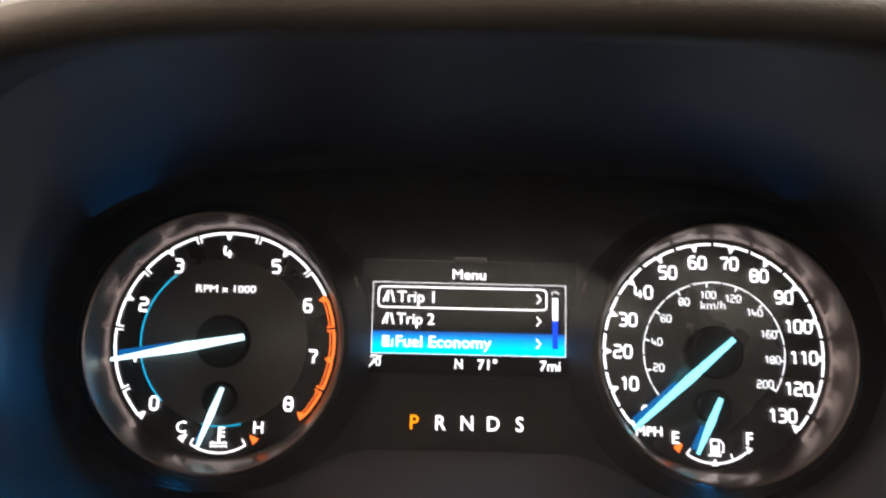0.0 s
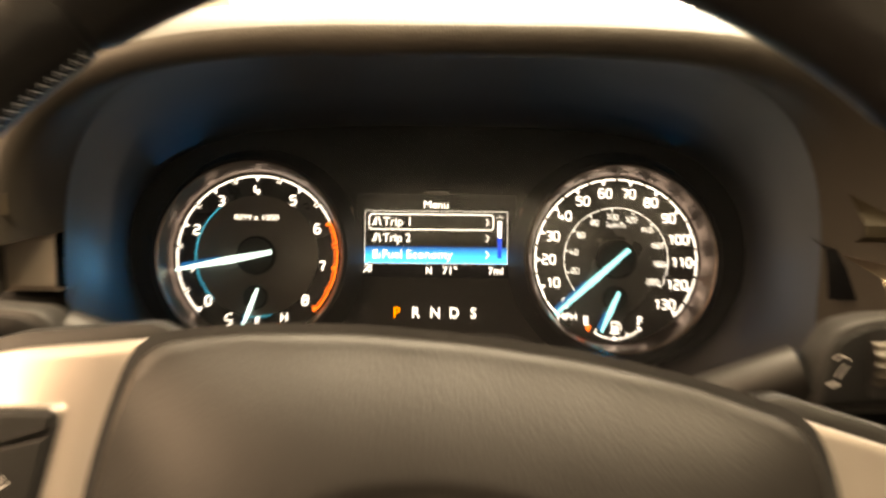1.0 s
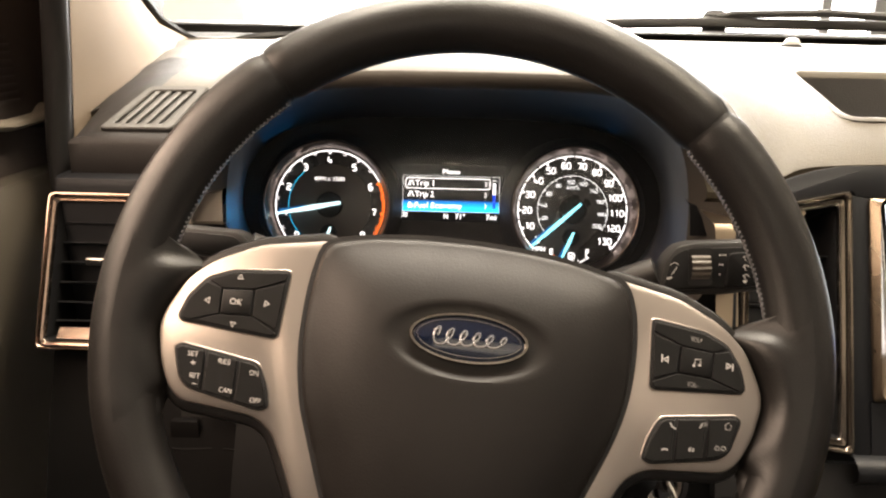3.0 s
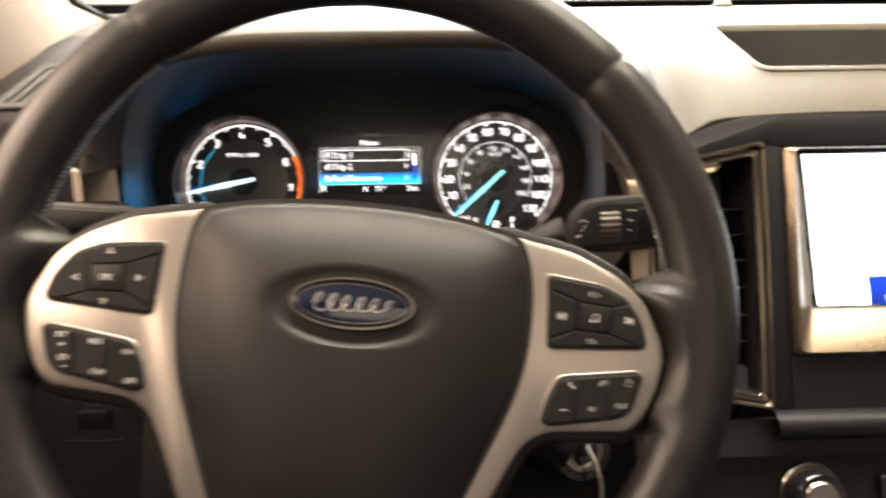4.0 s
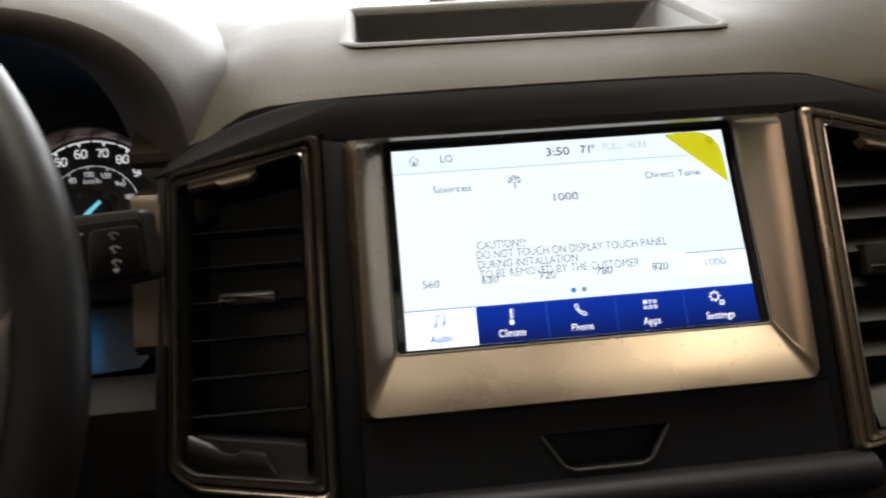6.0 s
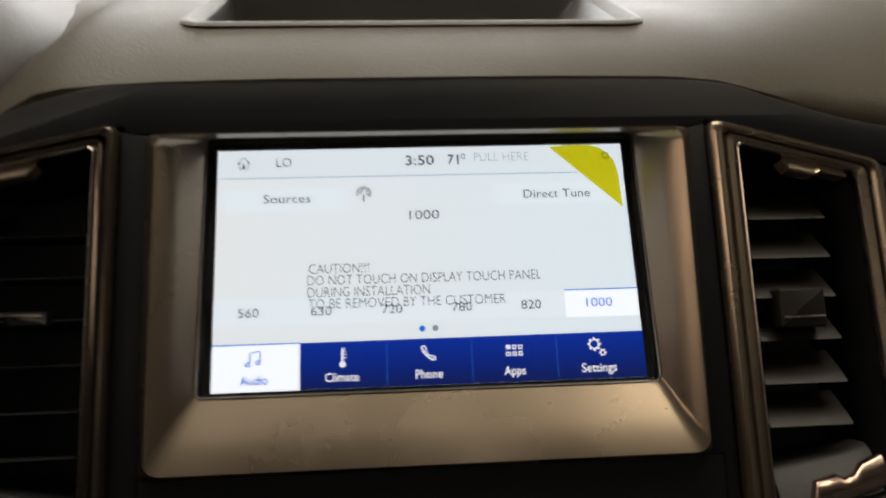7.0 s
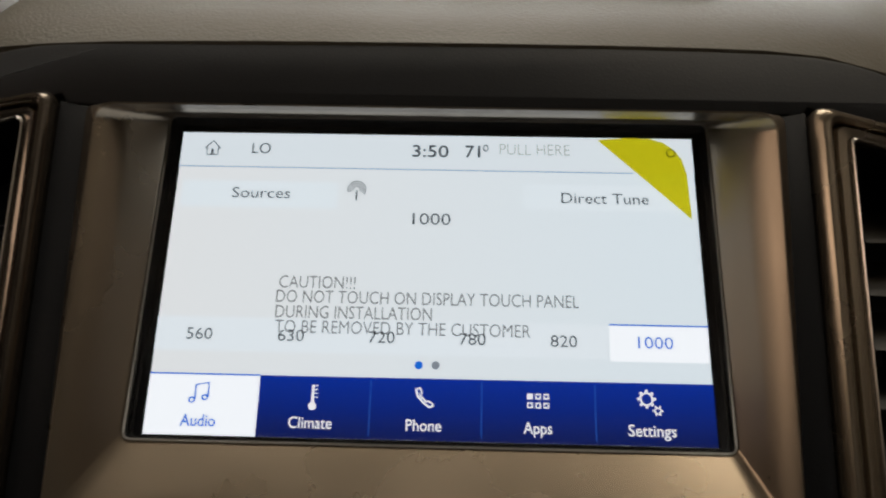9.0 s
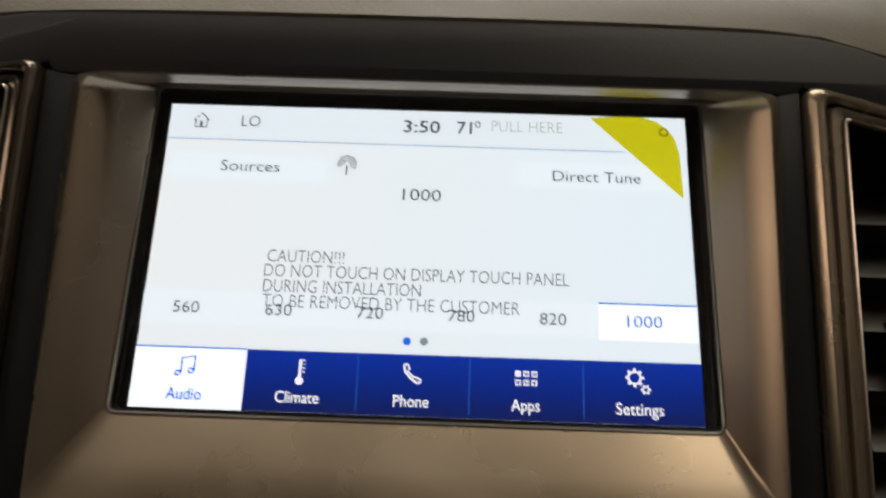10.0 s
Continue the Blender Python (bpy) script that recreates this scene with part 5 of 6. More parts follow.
part("collar_piece", prism(rounded(mm((9, -12.5), (33, -11.5), (32, 9.5), (12, 9.0)), 0.003), 0.002, 0.0042, 0.0014), BUTTON, ws_stalk)
part("arm", tube([(-0.029, -0.004, -0.008), (-0.060, -0.016, -0.018), (-0.10, -0.05, -0.03)], 0.010, 12), STALK, ws_stalk)
tw = bmesh.new()
loops = []
for i in range(29):
    a = radians(-70 + 5 * i)
    rr = 0.0105 + (0.00035 if i % 4 < 2 else -0.00035)
    loops.append([(x, 0.0008 + rr * math.sin(a), -0.0045 + rr * math.cos(a)) for x in (-0.0108, -0.0102, 0.0000, 0.0006)])
rings(tw, loops, False)
part("thumbwheel", tw, DOORLOW, ws_stalk, "grey ribbed thumbwheel")
part("wheel_slot", prism(rounded(mm((-12.4, -11), (2.2, -11), (2.2, 12), (-12.4, 12)), 0.002), 0.0020, 0.0030), BLACK, ws_stalk)
for k in range(3):
    for j in range(3 - k):
        part("mark", flat(ellipse(0.0060 + j * 0.0016, 0.0078 - k * 0.0058, 0.0006, 0.0006, 10), 0.0046), PRINT, ws_stalk)
mk = stroke([polar(-0.0210, 0.001, 0.0024, a) for a in range(20, 165, 20)], 0.0005, 0.0034)
stroke([(-0.0228, -0.004), (-0.0195, 0.0005)], 0.0005, 0.0034, mk)
stroke([(-0.0255, -0.0065), (-0.0225, -0.0055)], 0.0012, 0.0034, mk)
part("mark", mk, PRINT, ws_stalk, "wiper symbol")
for k, y in enumerate((0.0062, 0.0005, -0.0052)):
    s2 = stroke([polar(0.0218, y - 0.0012, 0.0022, a) for a in range(25, 160, 20)], 0.0005, 0.0046)
    stroke([(0.0218, y - 0.0022), (0.0205, y + 0.0008)], 0.0005, 0.0046, s2)
    part("mark", s2, PRINT if k else GREYPRINT, ws_stalk)
part("mark", flat([(0.0198, -0.0078), (0.0230, -0.0078), (0.0214, -0.0098)], 0.0046), PRINT, ws_stalk)

ts = thing("indicator_stalk", "charcoal indicator stalk on the column", "stalk", tilted((-0.140, -0.190, 1.173), 12, 3))
part("paddle", prism(rounded(mm((-38, -8), (14, -10), (20, 0), (12, 8), (-38, 9)), 0.005), -0.012, 0.003, 0.004), STALK, ts)
part("inlay", prism(rounded(mm((-36, -6), (10, -7), (14, 0), (8, 5), (-36, 6)), 0.004), 0.002, 0.0038, 0.0008), BUTTON, ts)
part("arm", tube([(0.015, -0.002, -0.006), (0.05, -0.016, -0.018), (0.09, -0.05, -0.03)], 0.010, 12), STALK, ts)


# ---------------------------------------------------------------- centre stack
S = tilted((0.386, -0.141, 1.2035), 21.5)
stack = thing("centre_stack", "dark centre console panel framing the touchscreen", "console", S)


C = tilted((0.386, -0.146, 1.147), 27.4)
c2s = S.inverted() @ C
def vent_outline(s):
    if s > 0:
        return mm((117, 0.5), (190, -19), (194, -150), (182, -160), (119, -171))
    return mirrored(mm((122, 2), (194, -13.5), (198, -150), (186, -160), (124, -171)))


pan = bmesh.new()
# above, below and between: strips so that vents and screen sit in real openings
def strip(poly, z0=-0.004, z1=0.0, edge=0.0015):
    prism(poly, z0, z1, edge, pan)


band_top = smooth_path([(x, y, 0.0) for x, y in mm((250, -11), (222, -7), (189, -2), (167, 3.5), (150, 9.0), (121, 17.5), (60, 20.2), (0, 20.6), (-60, 20.2), (-121, 19), (-150, 13.5), (-172, 5), (-190, -5.5), (-201, -14.5))], 4)
strip(mm((-196, -15), (-121, 1.0), (-119, -2.5), (115, -2.5), (117, 0.0), (191, -19.5), (250, -36)) + [(p.x, p.y) for p in band_top])
part("upper_band", pan, DARK, stack, "dark grained band above the screen")
for s in (-1, 1):
    pan = bmesh.new()
    a = 116.5 if s > 0 else 121.5
    b = 106.5 if s > 0 else 109.5
    poly = mm((b, -3), (a, -1), (a + 2, -172), (112, -176), (112, -136.2), (b - 1, -136.2))
    strip(poly if s > 0 else mirrored(poly))
    part("side_post", pan, DARK, stack, "dark post between screen and vent")
    pan = bmesh.new()
    poly = mm((190.5, -20), (196, -21.5), (203, -150), (200, -172), (183, -162), (195, -150)) if s > 0 else mirrored(mm((195, -14), (199, -15), (205, -150), (202, -172), (187, -162), (199, -150)))
    strip(poly)
    part("side_post", pan, DARK, stack)
# panel below the screen with its scooped latch
latch = rounded(mm((-31, -149), (32, -149), (21, -165.5), (-20, -165.5)), 0.004)
pan = bmesh.new()
strip(mm((-112, -136), (-31, -136), (-31, -176), (-112, -176)), edge=0)
part("lower_band", pan, DARK, stack)
pan = bmesh.new()
strip(mm((32, -136), (112, -136), (112, -176), (32, -176)), edge=0)
part("lower_band", pan, DARK, stack)
pan = bmesh.new()
o4 = mm((-31, -136), (32, -136), (32, -176), (-31, -176))
i4 = mm((-31, -149), (32, -149), (21, -165.5), (-20, -165.5))
rings(pan, [[(x, y, 0.0) for x, y in o4], [(x, y, 0.0) for x, y in i4]])
part("lower_band", pan, DARK, stack, "dark grained band below the screen")
pan = bmesh.new()
rings(pan, [[(x, y, 0.0008) for x, y in i4], [(x * 0.97, y, -0.001) for x, y in inset(i4, 0.001)], [(x * 0.94, y, -0.010) for x, y in i4]], True, False, True)
part("latch_recess", pan, DARK, stack, "scooped finger recess")
# the lip's paler plastic imitates the highlight along it
part("latch_lip", tube([(-0.0300, -0.1495, 0.0006), (-0.0205, -0.1640, 0.0006), (-0.0150, -0.1662, 0.0006), (0.0160, -0.1662, 0.0006), (0.0215, -0.1640, 0.0006), (0.0310, -0.1495, 0.0006)], 0.0009, 8), LOWER, stack, "rounded lip of the finger recess, paler as its highlight")
# ledge below, heater panel
part("ledge", lofted([[(x * 0.126 * e, y, z * e) for x in [j / 8 - 1 for j in range(17)]] for y, z, e in ((-0.1690, -0.002, 1.0), (-0.1710, 0.0045, 1.0), (-0.1745, 0.0090, 1.0), (-0.1800, 0.0105, 1.0), (-0.1850, 0.0085, 1.0), (-0.1880, 0.0020, 0.995), (-0.1885, -0.004, 0.99))]), DARK, stack, "rounded charcoal ledge")
part("ledge_backing", box(-0.212, 0.212, -0.200, -0.1755, -0.012, -0.0015), BLACK, stack)
part("heater_panel", lofted([[(x, y, z) for x in [-0.21 + 0.42 * j / 12 for j in range(13)]] for y, z in ((-0.198, 0.001), (-0.205, -0.004), (-0.26, -0.002), (-0.40, 0.0), (-0.60, 0.02))]), BLACK, stack, "black heater control panel")
# satin surround sloping in to the screen
sur = bmesh.new()
OUT = rounded(mm((-111.5, -3), (109, -3), (107, -136), (-111, -136)), 0.0035, 7)
OUT2 = rounded(mm((-106, -4.5), (104, -4.5), (104.5, -133.5), (-108, -133.5)), 0.006, 7)
opening = rounded(mm((-92.6, 56.4), (91.6, 56.4), (92.6, -53.0), (-93.6, -53.0)), 0.003, 7)
inn = [tuple(c2s @ Vector((x, y, 0.0015))) for x, y in opening]
inn_deep = [tuple(c2s @ Vector((x, y, -0.004))) for x, y in opening]
loops = [[(x, y, -0.004) for x, y in OUT], [(x, y, 0.0012) for x, y in OUT], [(x, y, 0.0022) for x, y in inset(OUT, 0.0006)], [(x, y, 0.0062) for x, y in inset(OUT2, -0.0005)],
         [(x, y, 0.0060) for x, y in OUT2]]
a = [Vector((x, y, 0.0060)) for x, y in OUT2]
for f in (0.5, 0.94):
    loops.append([tuple(p.lerp(Vector(q), f)) for p, q in zip(a, inn)])
loops += [inn, inn_deep]
rings(sur, loops)
part("screen_edge", rings(bmesh.new(), [[tuple(c2s @ Vector((x, y, z))) for x, y in inset(opening, d)] for d, z in ((-0.0004, 0.0012), (-0.0001, 0.0022), (0.0006, 0.0020), (0.0008, -0.0010))]), EDGE, stack, "fine bright line round the screen")
part("screen_surround", sur, SURROUND, stack, "satin taupe surround sloping in to the screen")


def air_vent(m, poly, label, slats, knob, side=0, depth=0.040, lean=0.0, blade=0.018, knob_w=0.013, knob_h=0.0032, slat_mat=None, wide=0.0100, bias=0.0, head=0.0, sill=0.0, frame_mat=None, foot_mat=None):
    """A framed outlet: poly its outer outline on the face; side: the way its stepped bright pieces run (0: none); bias: how much thinner the frame is on its left; head, sill: above and below."""
    v = thing("air_vent", label, "air vent", m, "dashboard air vents")
    mid = sum(p[0] for p in poly) / len(poly)
    half = sum(p[1] for p in poly) / len(poly)
    k = wide / 0.0100
    gun = frame_mat or GUN

    def drawn(d, z):
        f = min(d / wide, 1.0)
        pts = [(x - (bias * f if x < mid else 0.0), y + (head * f if y > half else -sill * f)) for x, y in inset(poly, d)]
        return [(x, y, z) for x, y in rounded(pts, max(0.0055 - d * 0.25, 0.0018), 5)]

    part("outer_frame", rings(bmesh.new(), [drawn(d * k, z) for d, z in ((0.0, -0.006), (0.0, 0.0012), (0.0006, 0.0028), (0.0020, 0.0042), (0.0036, 0.0042), (0.0050, 0.0030), (0.0056, 0.0010), (0.0057, -0.0004))]), gun, v, "rolled satin outer frame")
    part("inner_band", rings(bmesh.new(), [drawn(d * k, z) for d, z in ((0.0057, -0.0004), (0.0060, 0.0014), (0.0068, 0.0023), (0.0090, 0.0019), (0.0100, 0.0014))]), gun, v, "satin inner band")
    part("chrome_liner", rings(bmesh.new(), [drawn(wide + d, z) for d, z in ((0.0, 0.0012), (0.0003, 0.0024), (0.0008, 0.0028), (0.0013, 0.0020), (0.0015, -0.0012))]), CHROME, v, "bright chrome liner")
    part("throat", rings(bmesh.new(), [drawn(wide + 0.0014, -0.0004), drawn(wide + 0.0040, -0.010), drawn(wide + 0.0060, -depth)], True, False, True), VOID, v, "black throat")
    thr = [p[:2] for p in drawn(wide + 0.0022, 0.0)]
    xs, ys = [p[0] for p in thr], [p[1] for p in thr]
    xa, xb, yb = min(xs), max(xs), min(ys)

    def span(y):
        cr = [ax + (bx - ax) * (y - ay) / (by - ay) for (ax, ay), (bx, by) in zip(thr, thr[1:] + thr[:1]) if (ay - y) * (by - y) < 0]
        return min(cr), max(cr)

    def ends(x):
        cr = [ay + (by - ay) * (x - ax) / (bx - ax) for (ax, ay), (bx, by) in zip(thr, thr[1:] + thr[:1]) if (ax - x) * (bx - x) < 0]
        return min(cr), max(cr)

    for y in slats:
        x0, x1 = span(y)
        x0, x1 = x0 + 0.0030, x1 - 0.0030
        if side > 0:
            x1 -= 0.008
        sec = [(0.0, 0.0), (0.0005, -0.0008), (0.0008, -0.004), (0.0006, -blade), (-0.0006, -blade), (-0.0008, -0.004), (-0.0005, -0.0008)]
        part("slat", rings(bmesh.new(), [[(x, y + dy - lean * dz, dz - 0.0045) for dy, dz in sec] for x in (x0, x1)], True, True, True), slat_mat or SLAT, v)
    kx, ky = knob
    kb = prism(rounded([(kx - knob_w, ky - knob_h), (kx + knob_w, ky - knob_h), (kx + knob_w, ky + knob_h), (kx - knob_w, ky + knob_h)], 0.0012), -0.014, 0.0004, 0.0012)
    tab = part("slider", kb, slat_mat or PIANO, v, "slider tab")
    part("slider_strip", box(kx - knob_w + 0.0012, kx + knob_w - 0.0012, ky - knob_h * 0.5 - 0.0003, ky - knob_h * 0.5 + 0.0008, 0.0004, 0.0011, 0.0003) if side > 0 else box(kx - knob_w + 0.0012, kx + knob_w - 0.0012, ky + knob_h - 0.0026, ky + knob_h - 0.0010, 0.0004, 0.0012, 0.0003), CHROME, tab, "chrome strip")
    # plate that slopes up to the frame at the foot
    fs = (0.09, 0.25, 0.5, 0.75, 0.91)
    foot = lofted([[(lerp(xa, xb, f), ends(lerp(xa, xb, f))[0] + dy, dz) for f in fs] for dy, dz in (((0.0006, -0.0006), (0.0160, -0.0070), (0.0185, -0.0110), (0.0190, -0.0200)) if side > 0 else ((0.0006, -0.0050), (0.0140, -0.0058), (0.0165, -0.0090), (0.0170, -0.0200)))] if side else [[(lerp(xa, xb, f), ends(lerp(xa, xb, f))[0] + dy, dz) for f in fs] for dy, dz in ((0.0006, -0.0006), (0.0090, -0.0060), (0.0098, -0.0150))])
    part("foot_facet", foot, foot_mat or gun, v, "sloping facet at the foot")
    if side:
        run = lambda f: lerp(xa, xb, f) if side > 0 else lerp(xb, xa, f)
        crest = bmesh.new()
        for f0, f1, d0, d1 in ((0.34, 0.40, 0.0012, 0.0046), (0.40, 0.62, 0.0046, 0.0042), (0.62, 0.66, 0.0042, 0.0022), (0.66, 0.88, 0.0022, 0.0018)):
            (x0, t0, e0), (x1, t1, e1) = ((run(f), ends(run(f))[1], d) for f, d in ((f0, d0), (f1, d1)))
            rings(crest, [[(x0, t0 + 0.0016, -0.0004), (x1, t1 + 0.0016, -0.0004)], [(x0, t0 - e0 * 0.8, 0.0014), (x1, t1 - e1 * 0.8, 0.0014)], [(x0, t0 - e0, 0.0010), (x1, t1 - e1, 0.0010)], [(x0, t0 - e0 - 0.0004, -0.0060), (x1, t1 - e1 - 0.0004, -0.0060)]], False)
        part("head_step", crest, BRONZE, v, "stepped bright facet at the head")
        step = [(0.30, 0.0012), (0.345, 0.0060), (0.38, 0.0096), (0.56, 0.0104), (0.61, 0.0082), (0.70, 0.0086), (0.78, 0.0122), (0.95, 0.0130)]
        low = bmesh.new()
        rings(low, [[(run(f), ends(run(f))[0] + h * g + 0.0006, z - (0.35 if side > 0 else 0.06) * h * g) for f, h in step] for g, z in ((0.12, 0.0004), (0.5, 0.0022), (0.9, 0.0016), (1.0, 0.0004), (1.0, -0.0020))], False)
        # bright or dark by side: the differing reflections are put into the material
        part("foot_step", low, COPPER if side > 0 else SLAT, v, "stepped lip at the foot, brighter on the passenger side")
    return v


SL = [-0.042, -0.0585, -0.075, -0.0925, -0.110, -0.127]
# foot facets take different materials for the reflection each side shows
air_vent(S, vent_outline(-1), "tall chrome-framed air vent with black slats beside the wheel", SL, (-0.160, -0.0745), side=-1, wide=0.0082, bias=0.0045, head=0.0015, foot_mat=SLAT)
air_vent(S, vent_outline(1), "tall chrome-framed air vent with lightened slats, passenger side", SL, (0.1505, -0.0795), side=1, lean=0.9, blade=0.014, knob_w=0.0098, knob_h=0.0080, slat_mat=SLATLIT, wide=0.0108, head=0.0042, sill=0.0060, frame_mat=FRAMELIT, foot_mat=LOWER)
VL = tilted((-0.262, -0.100, 1.122), 21.5)
air_vent(VL, mm((-41, 59), (37, 59), (41, -60), (-44, -60)), "chrome-framed air vent with black slats by the door", [0.036, 0.021, 0.006, -0.009, -0.024, -0.038], (0.0, 0.0065), knob_w=0.011, wide=0.0060, frame_mat=COPPER)
part("vent_mount", box(-0.298, -0.19, -0.08, -0.02, 1.03, 1.19, 0.01), DARK, dash)

# heater knob and warning lamps
knob = thing("rotary_knob", "black rotary knob with chrome ring on the heater panel", "knob", S @ Matrix.Translation((-0.1045, -0.222, -0.003)))
part("ring", lathe(0, 0, [(0.0200, 0.0), (0.0200, 0.004), (0.0188, 0.0055), (0.0172, 0.0050)], 40), CHROME, knob, "chrome ring")
part("grip", lathe(0, 0, [(0.0172, 0.003), (0.0165, 0.016), (0.0150, 0.018), (0.0110, 0.0172), (0.0001, 0.0170)], 40), PIANO, knob, "black grip")
part("shine", lathe(0, 0, [(0.0110, 0.0173), (0.0100, 0.0186), (0.0001, 0.0190)], 32), CHROME, knob, "chrome cap")
lampu = thing("warning_lamp_strip", "strip with two lit yellow warning symbols", "indicator", S @ Matrix.Translation((-0.0295, -0.2200, -0.002)))
part("strip", box(-0.030, 0.040, -0.009, 0.009, 0.0, 0.0025, 0.0008), PIANO, lampu)
sym = flat(ellipse(-0.0055, 0.0005, 0.0030, 0.0020, 14), 0.0029)
stroke([(-0.010, -0.002), (-0.002, 0.003)], 0.0014, 0.00295, sym)
part("symbol", sym, YELLOWLIT, lampu, "lit yellow symbol")
sym = flat(ellipse(0.0100, 0.0025, 0.0022, 0.0022, 14), 0.0029)
flat(ellipse(0.0100, -0.0010, 0.0034, 0.0018, 14), 0.00295, sym)
part("symbol", sym, YELLOWLIT, lampu, "lit yellow symbol")
for k in range(2):
    part("legend", flat(rect(0.014, 0.003 - k * 0.004, 0.034, 0.0045 - k * 0.004), 0.0029), GREYPRINT, lampu)

# ---------------------------------------------------------------- touchscreen
ts_screen = thing("touchscreen", "lit touchscreen showing a white radio page", "touchscreen", C)
part("cover_glass", prism(mm((-92.4, -52.8), (91.4, -52.8), (91.4, 56.2), (-92.4, 56.2)), -0.006, 0.0, 0.0004), PIANO, ts_screen, "black glass border")
page = part("display_page", flat(mm((-88, -51), (87.4, -51), (86.4, 51.2), (-88, 50.8)), 0.0003), UIWHITE, ts_screen, "white radio page")
z1, z2, z3 = 0.0006, 0.0009, 0.0012
part("header", flat(mm((-88, 38.2), (86.6, 38.2), (86.4, 51.1), (-88, 50.7)), z1), UIHEAD, page)
part("rule", flat(mm((-88, 37.8), (66, 37.8), (66, 38.2), (-88, 38.2)), z2), UILINE, page)
part("card", flat(mm((-86, 23.5), (-33, 23.5), (-33, 33.0), (-86, 33.0)), z1), UICARD, page)
part("card", flat(mm((29, 24.5), (86.5, 24.5), (86.5, 33.5), (29, 33.5)), z1), UICARD, page)
part("preset_row", flat(mm((-88, -25), (55.5, -25), (55.5, -14.0), (-88, -14.0)), z1), UIROW, page)
part("preset_card", flat(mm((55.9, -25.5), (87.0, -25.5), (87.0, -14.2), (55.9, -14.2)), z1), UITAB, page, "highlighted preset")
part("rule", flat(mm((55.9, -14.2), (87.0, -14.2), (87.0, -13.7), (55.9, -13.7)), z2), UIACCENT, page)
for x in (-59.5, -30.5, -1.5, 27.0):
    part("rule", flat(mm((x, -23), (x + 0.25, -23), (x + 0.25, -15), (x, -15)), z2), UICARD, page)
part("tab_bar", flat(mm((-53.3, -51), (87.4, -51), (87.2, -32.0), (-53.3, -32.3)), z1), UITABBAR, page, "dark blue tab bar")
part("tab", flat(mm((-88, -51), (-53.3, -51), (-53.3, -32.6), (-88, -32.6)), z1), UITAB, page, "white selected tab")
part("rule", flat(mm((-88, -32.6), (-53.3, -32.6), (-53.3, -32.1), (-88, -32.1)), z2), UIACCENT, page)
for x in (-18.7, 15.7, 50.6):
    part("rule", flat(mm((x, -50), (x + 0.3, -50), (x + 0.3, -33), (x, -33)), z2), UIBLUELINE, page)


def ui(txt, x, y, cap, width=None, mat=UITEXT, bold=0.0, align="C"):
    return write(txt, x / 1000, y / 1000, cap / 1000, z3, mat, page, width / 1000 if width else None, align, "lettering", bold)


ui("LO", -60.2, 44.9, 3.9, 6.4)
ui("3:50", -2.4, 44.8, 4.3, 12.2, bold=0.00009)
ui("71", 12.0, 44.9, 4.3, 4.9, bold=0.00009)
part("symbol", outline(ellipse(0.0164, 0.0463, 0.0010, 0.0013, 16), 0.0004, z3), UITEXT, page, "degree ring")
ui("Sources", -58.8, 28.6, 3.7, 19.6)
ui("Direct Tune", 56.2, 28.6, 3.7, 29.0)
ui("1000", -1.3, 20.3, 4.0, 12.6)
for txt, x in (("560", -73.9), ("630", -44.7), ("720", -15.9), ("780", 12.8), ("820", 41.5)):
    ui(txt, x, -19.6, 3.7, 8.3)
ui("1000", 70.2, -19.5, 3.7, 11.0, UIACCENT)
part("page_dot", flat(ellipse(-0.0039, -0.0282, 0.0013, 0.0013, 20), z3), UIACCENT, page)
part("page_dot", flat(ellipse(0.0014, -0.0281, 0.0013, 0.0013, 20), z3), UIGREY, page)
ui("Audio", -71.2, -46.6, 3.5, 10.8, UIACCENT, 0.00006)
for txt, x, w in (("Climate", -36.6, 13.3), ("Phone", -1.8, 10.8), ("Apps", 33.0, 8.6), ("Settings", 67.7, 14.4)):
    ui(txt, x, -46.5, 3.4, w, UIMARK, 0.00002)
home = stroke(mm((-79.6, 44.6), (-77.0, 47.4), (-74.4, 44.6)), 0.00045, z3)
stroke(mm((-78.9, 44.8), (-78.9, 42.2), (-75.1, 42.2), (-75.1, 44.8)), 0.00045, z3, home)
stroke(mm((-77.0, 42.2), (-77.0, 44.4)), 0.0009, z3 + 0.0001, home)
part("symbol", home, UITEXT, page, "house symbol")
ant = stroke(mm((-26.7, 26.4), (-26.7, 30)), 0.0006, z3)
for r, in ((0.0013,), (0.0022,), (0.0030,)):
    stroke([polar(-0.0267, 0.0303, r, a) for a in range(-35, 216, 14)], 0.00038, z3 + r * 0.01, ant)
part("symbol", ant, UITEXT, page, "aerial symbol")
nt = stroke(mm((-72.9, -40.4), (-72.9, -35.8), (-68.9, -35.0), (-68.9, -39.6)), 0.0006, z3)
outline(ellipse(-0.0738, -0.0404, 0.0011, 0.0010, 14), 0.0005, z3 + 0.0001, nt)
outline(ellipse(-0.0698, -0.0396, 0.0011, 0.0010, 14), 0.0005, z3 + 0.0001, nt)
part("symbol", nt, UIACCENT, page, "music note symbol")
th = stroke(mm((-36.3, -41), (-36.3, -35)), 0.0008, z3)
flat(ellipse(-0.0363, -0.0415, 0.0012, 0.0012, 16), z3 + 0.0001, th)
for k in range(4):
    stroke(mm((-35.6, -35.2 - k * 1.2), (-34.8, -35.2 - k * 1.2)), 0.0003, z3, th)
part("symbol", th, UIMARK, page, "thermometer symbol")
ph = stroke(mm((-4.4, -35.6), (-3.9, -37.6), (-2.2, -39.6), (-0.2, -41.0), (0.9, -40.6)), 0.0006, z3)
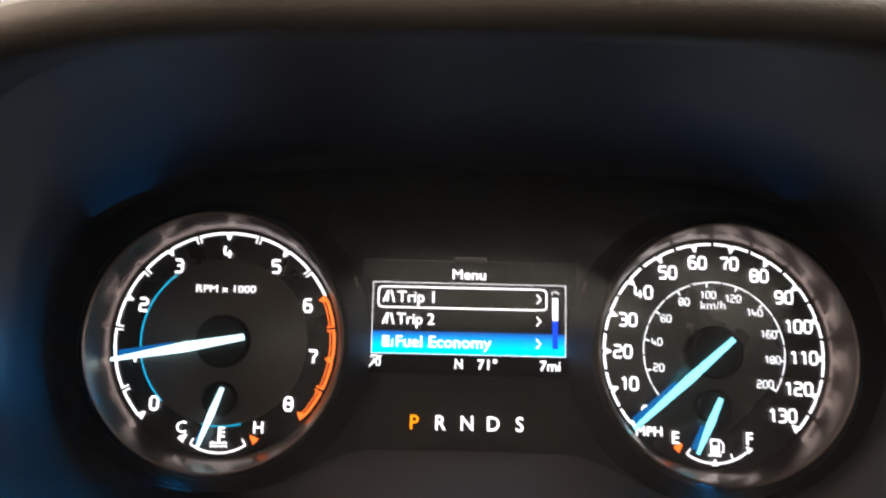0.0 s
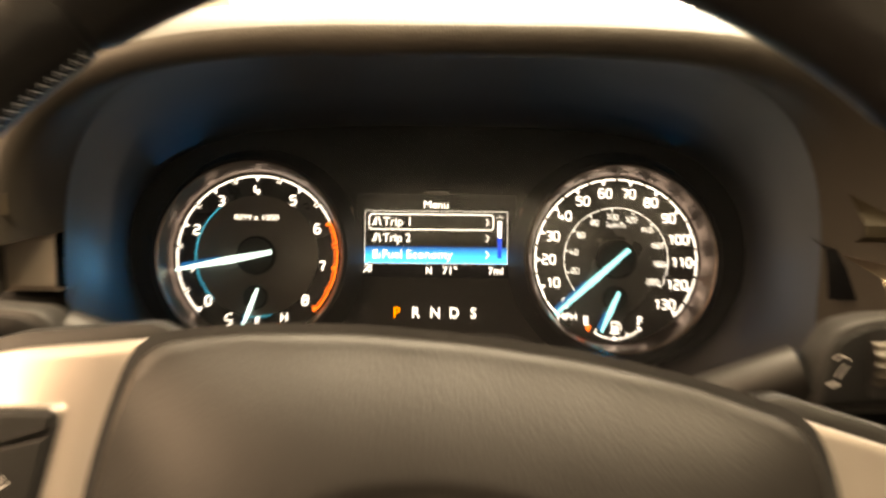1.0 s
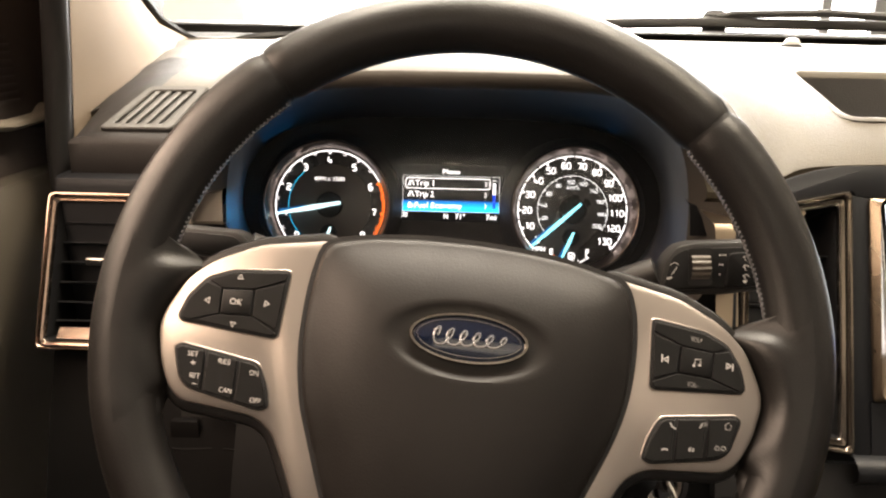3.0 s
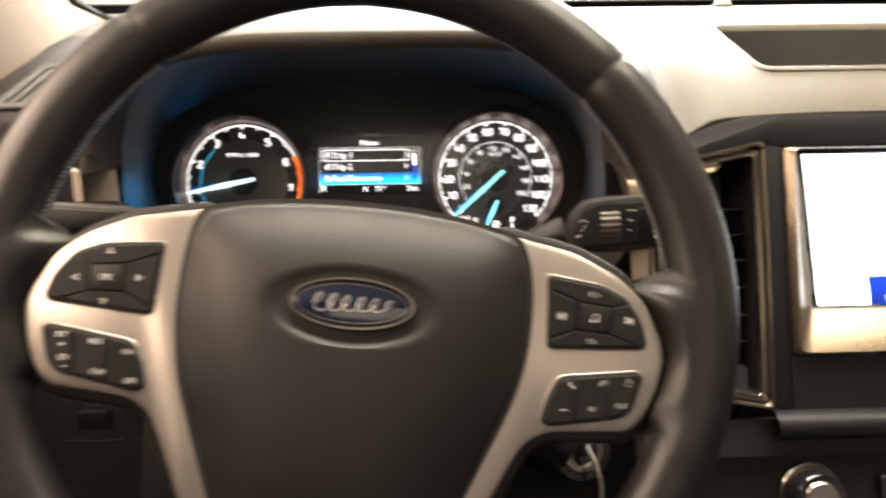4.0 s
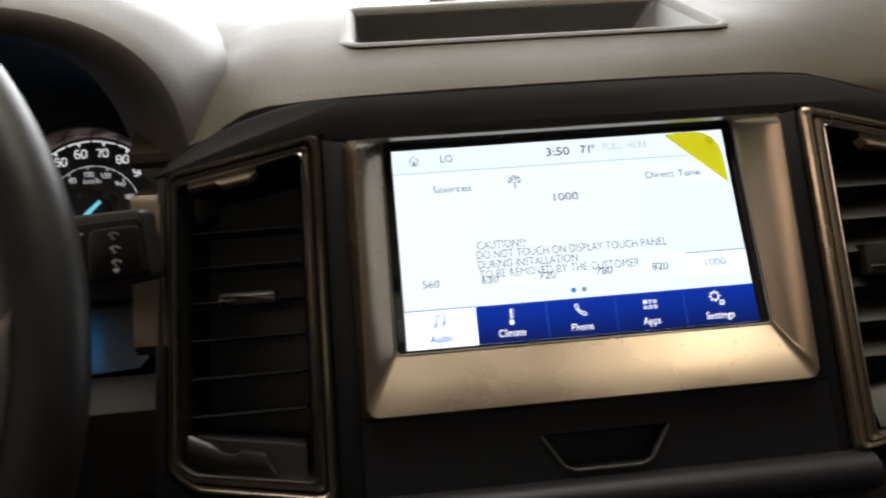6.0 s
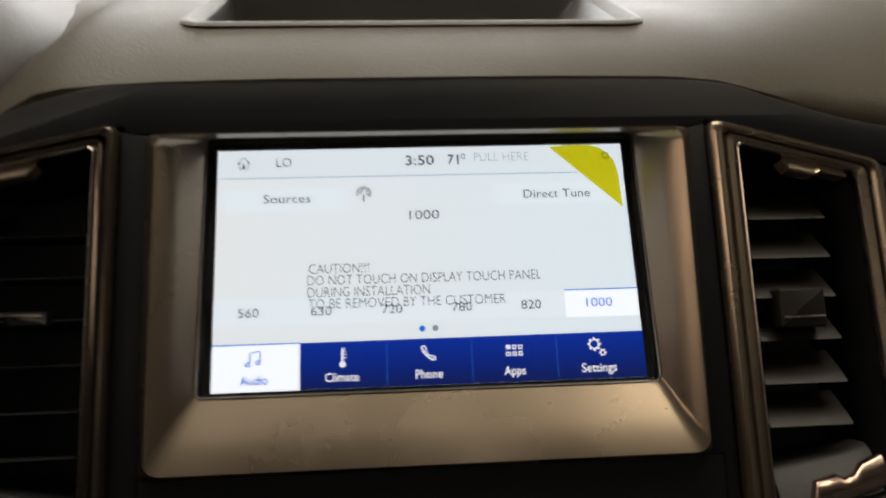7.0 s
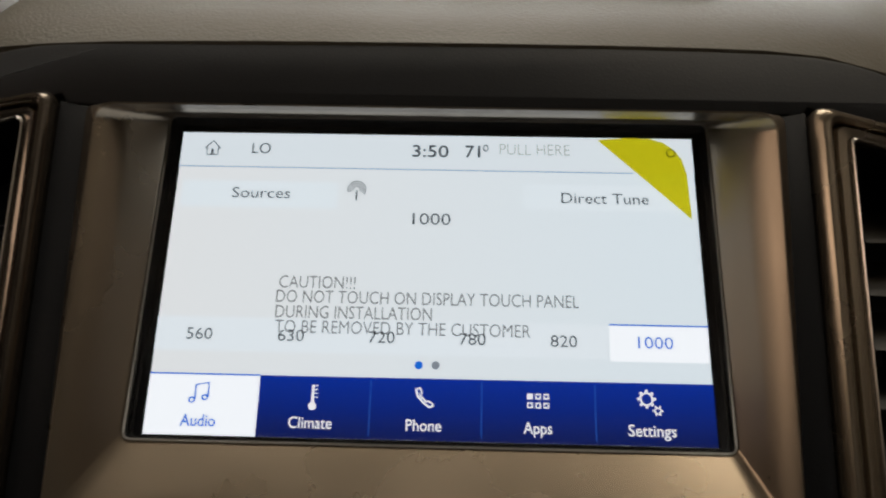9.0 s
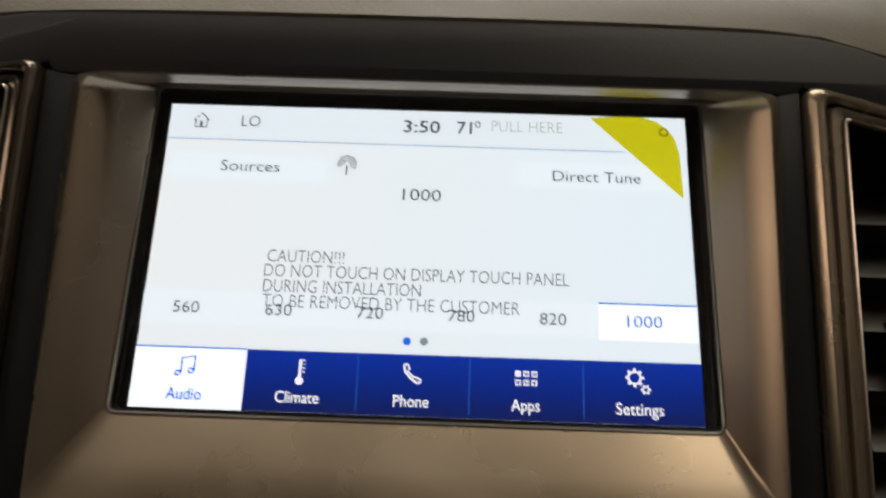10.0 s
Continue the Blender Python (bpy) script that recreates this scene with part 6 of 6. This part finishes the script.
stroke(mm((-4.4, -35.6), (-3.2, -35.2), (-2.6, -36.8), (-3.2, -37.4), (-1.2, -39.4), (-0.6, -39.2), (0.9, -40.0), (0.9, -40.6)), 0.0005, z3 + 0.0001, ph)
part("symbol", ph, UIMARK, page, "telephone symbol")
for i in range(3):
    for j in range(2):
        x, y = 30.7 + i * 2.5, -37.0 - j * 2.7
        q = mm((x - 0.85, y - 0.85), (x + 0.85, y - 0.85), (x + 0.85, y + 0.85), (x - 0.85, y + 0.85))
        part("symbol", flat(q, z3) if (i, j) == (0, 0) else outline(q, 0.0004, z3), UIMARK, page)
gear = outline(ellipse(0.0664, -0.0370, 0.0021, 0.0021, 24), 0.0005, z3)
for k in range(8):
    stroke([polar(0.0664, -0.0370, 0.0020, k * 45), polar(0.0664, -0.0370, 0.0028, k * 45)], 0.0008, z3 + 0.0001, gear)
outline(ellipse(0.0697, -0.0405, 0.0011, 0.0011, 18), 0.0004, z3, gear)
for k in range(6):
    stroke([polar(0.0697, -0.0405, 0.0010, k * 60), polar(0.0697, -0.0405, 0.0016, k * 60)], 0.0005, z3 + 0.0001, gear)
part("symbol", gear, UIMARK, page, "two cog wheels")
part("symbol", outline(ellipse(0.0790, 0.0455, 0.0016, 0.0016, 16), 0.0004, z3), UITEXT, page)

film = thing("protective_film", "clear protective film with yellow pull tab and printed warning", "screen film", C @ Matrix.Translation((0, 0, 0.0022)))
sheet = part("sheet", flat(mm((-90, -52), (90, -52), (89.5, 54.5), (-90, 54.5)), 0.0), FILM, film, "clear film")
sheet.visible_shadow = False
tab = mm((54.2, 49.2), (63.5, 50.0), (71.5, 49.9), (76.0, 48.6), (79.6, 46.0), (82.0, 42.5), (83.4, 37.0), (84.0, 21.4))
part("pull_tab", prism(tab, 0.0003, 0.0007), YELLOW, film, "mustard yellow corner tab")
for txt, x, y, w in (("PULL HERE", 21.0, 45.3, 23.8), ("CAUTION!!!", -49.6, -2.4, 24.6), ("DO NOT TOUCH ON DISPLAY TOUCH PANEL", -50.2, -7.2, 96.6), ("DURING INSTALLATION", -50.0, -12.2, 49.8), ("TO BE REMOVED BY THE CUSTOMER", -49.8, -17.0, 80.8)):
    write(txt, x / 1000, y / 1000, 0.0041, 0.0004, GREYFILM if txt[0] == "P" else FILMPRINT, film, w / 1000, "L", "lettering")
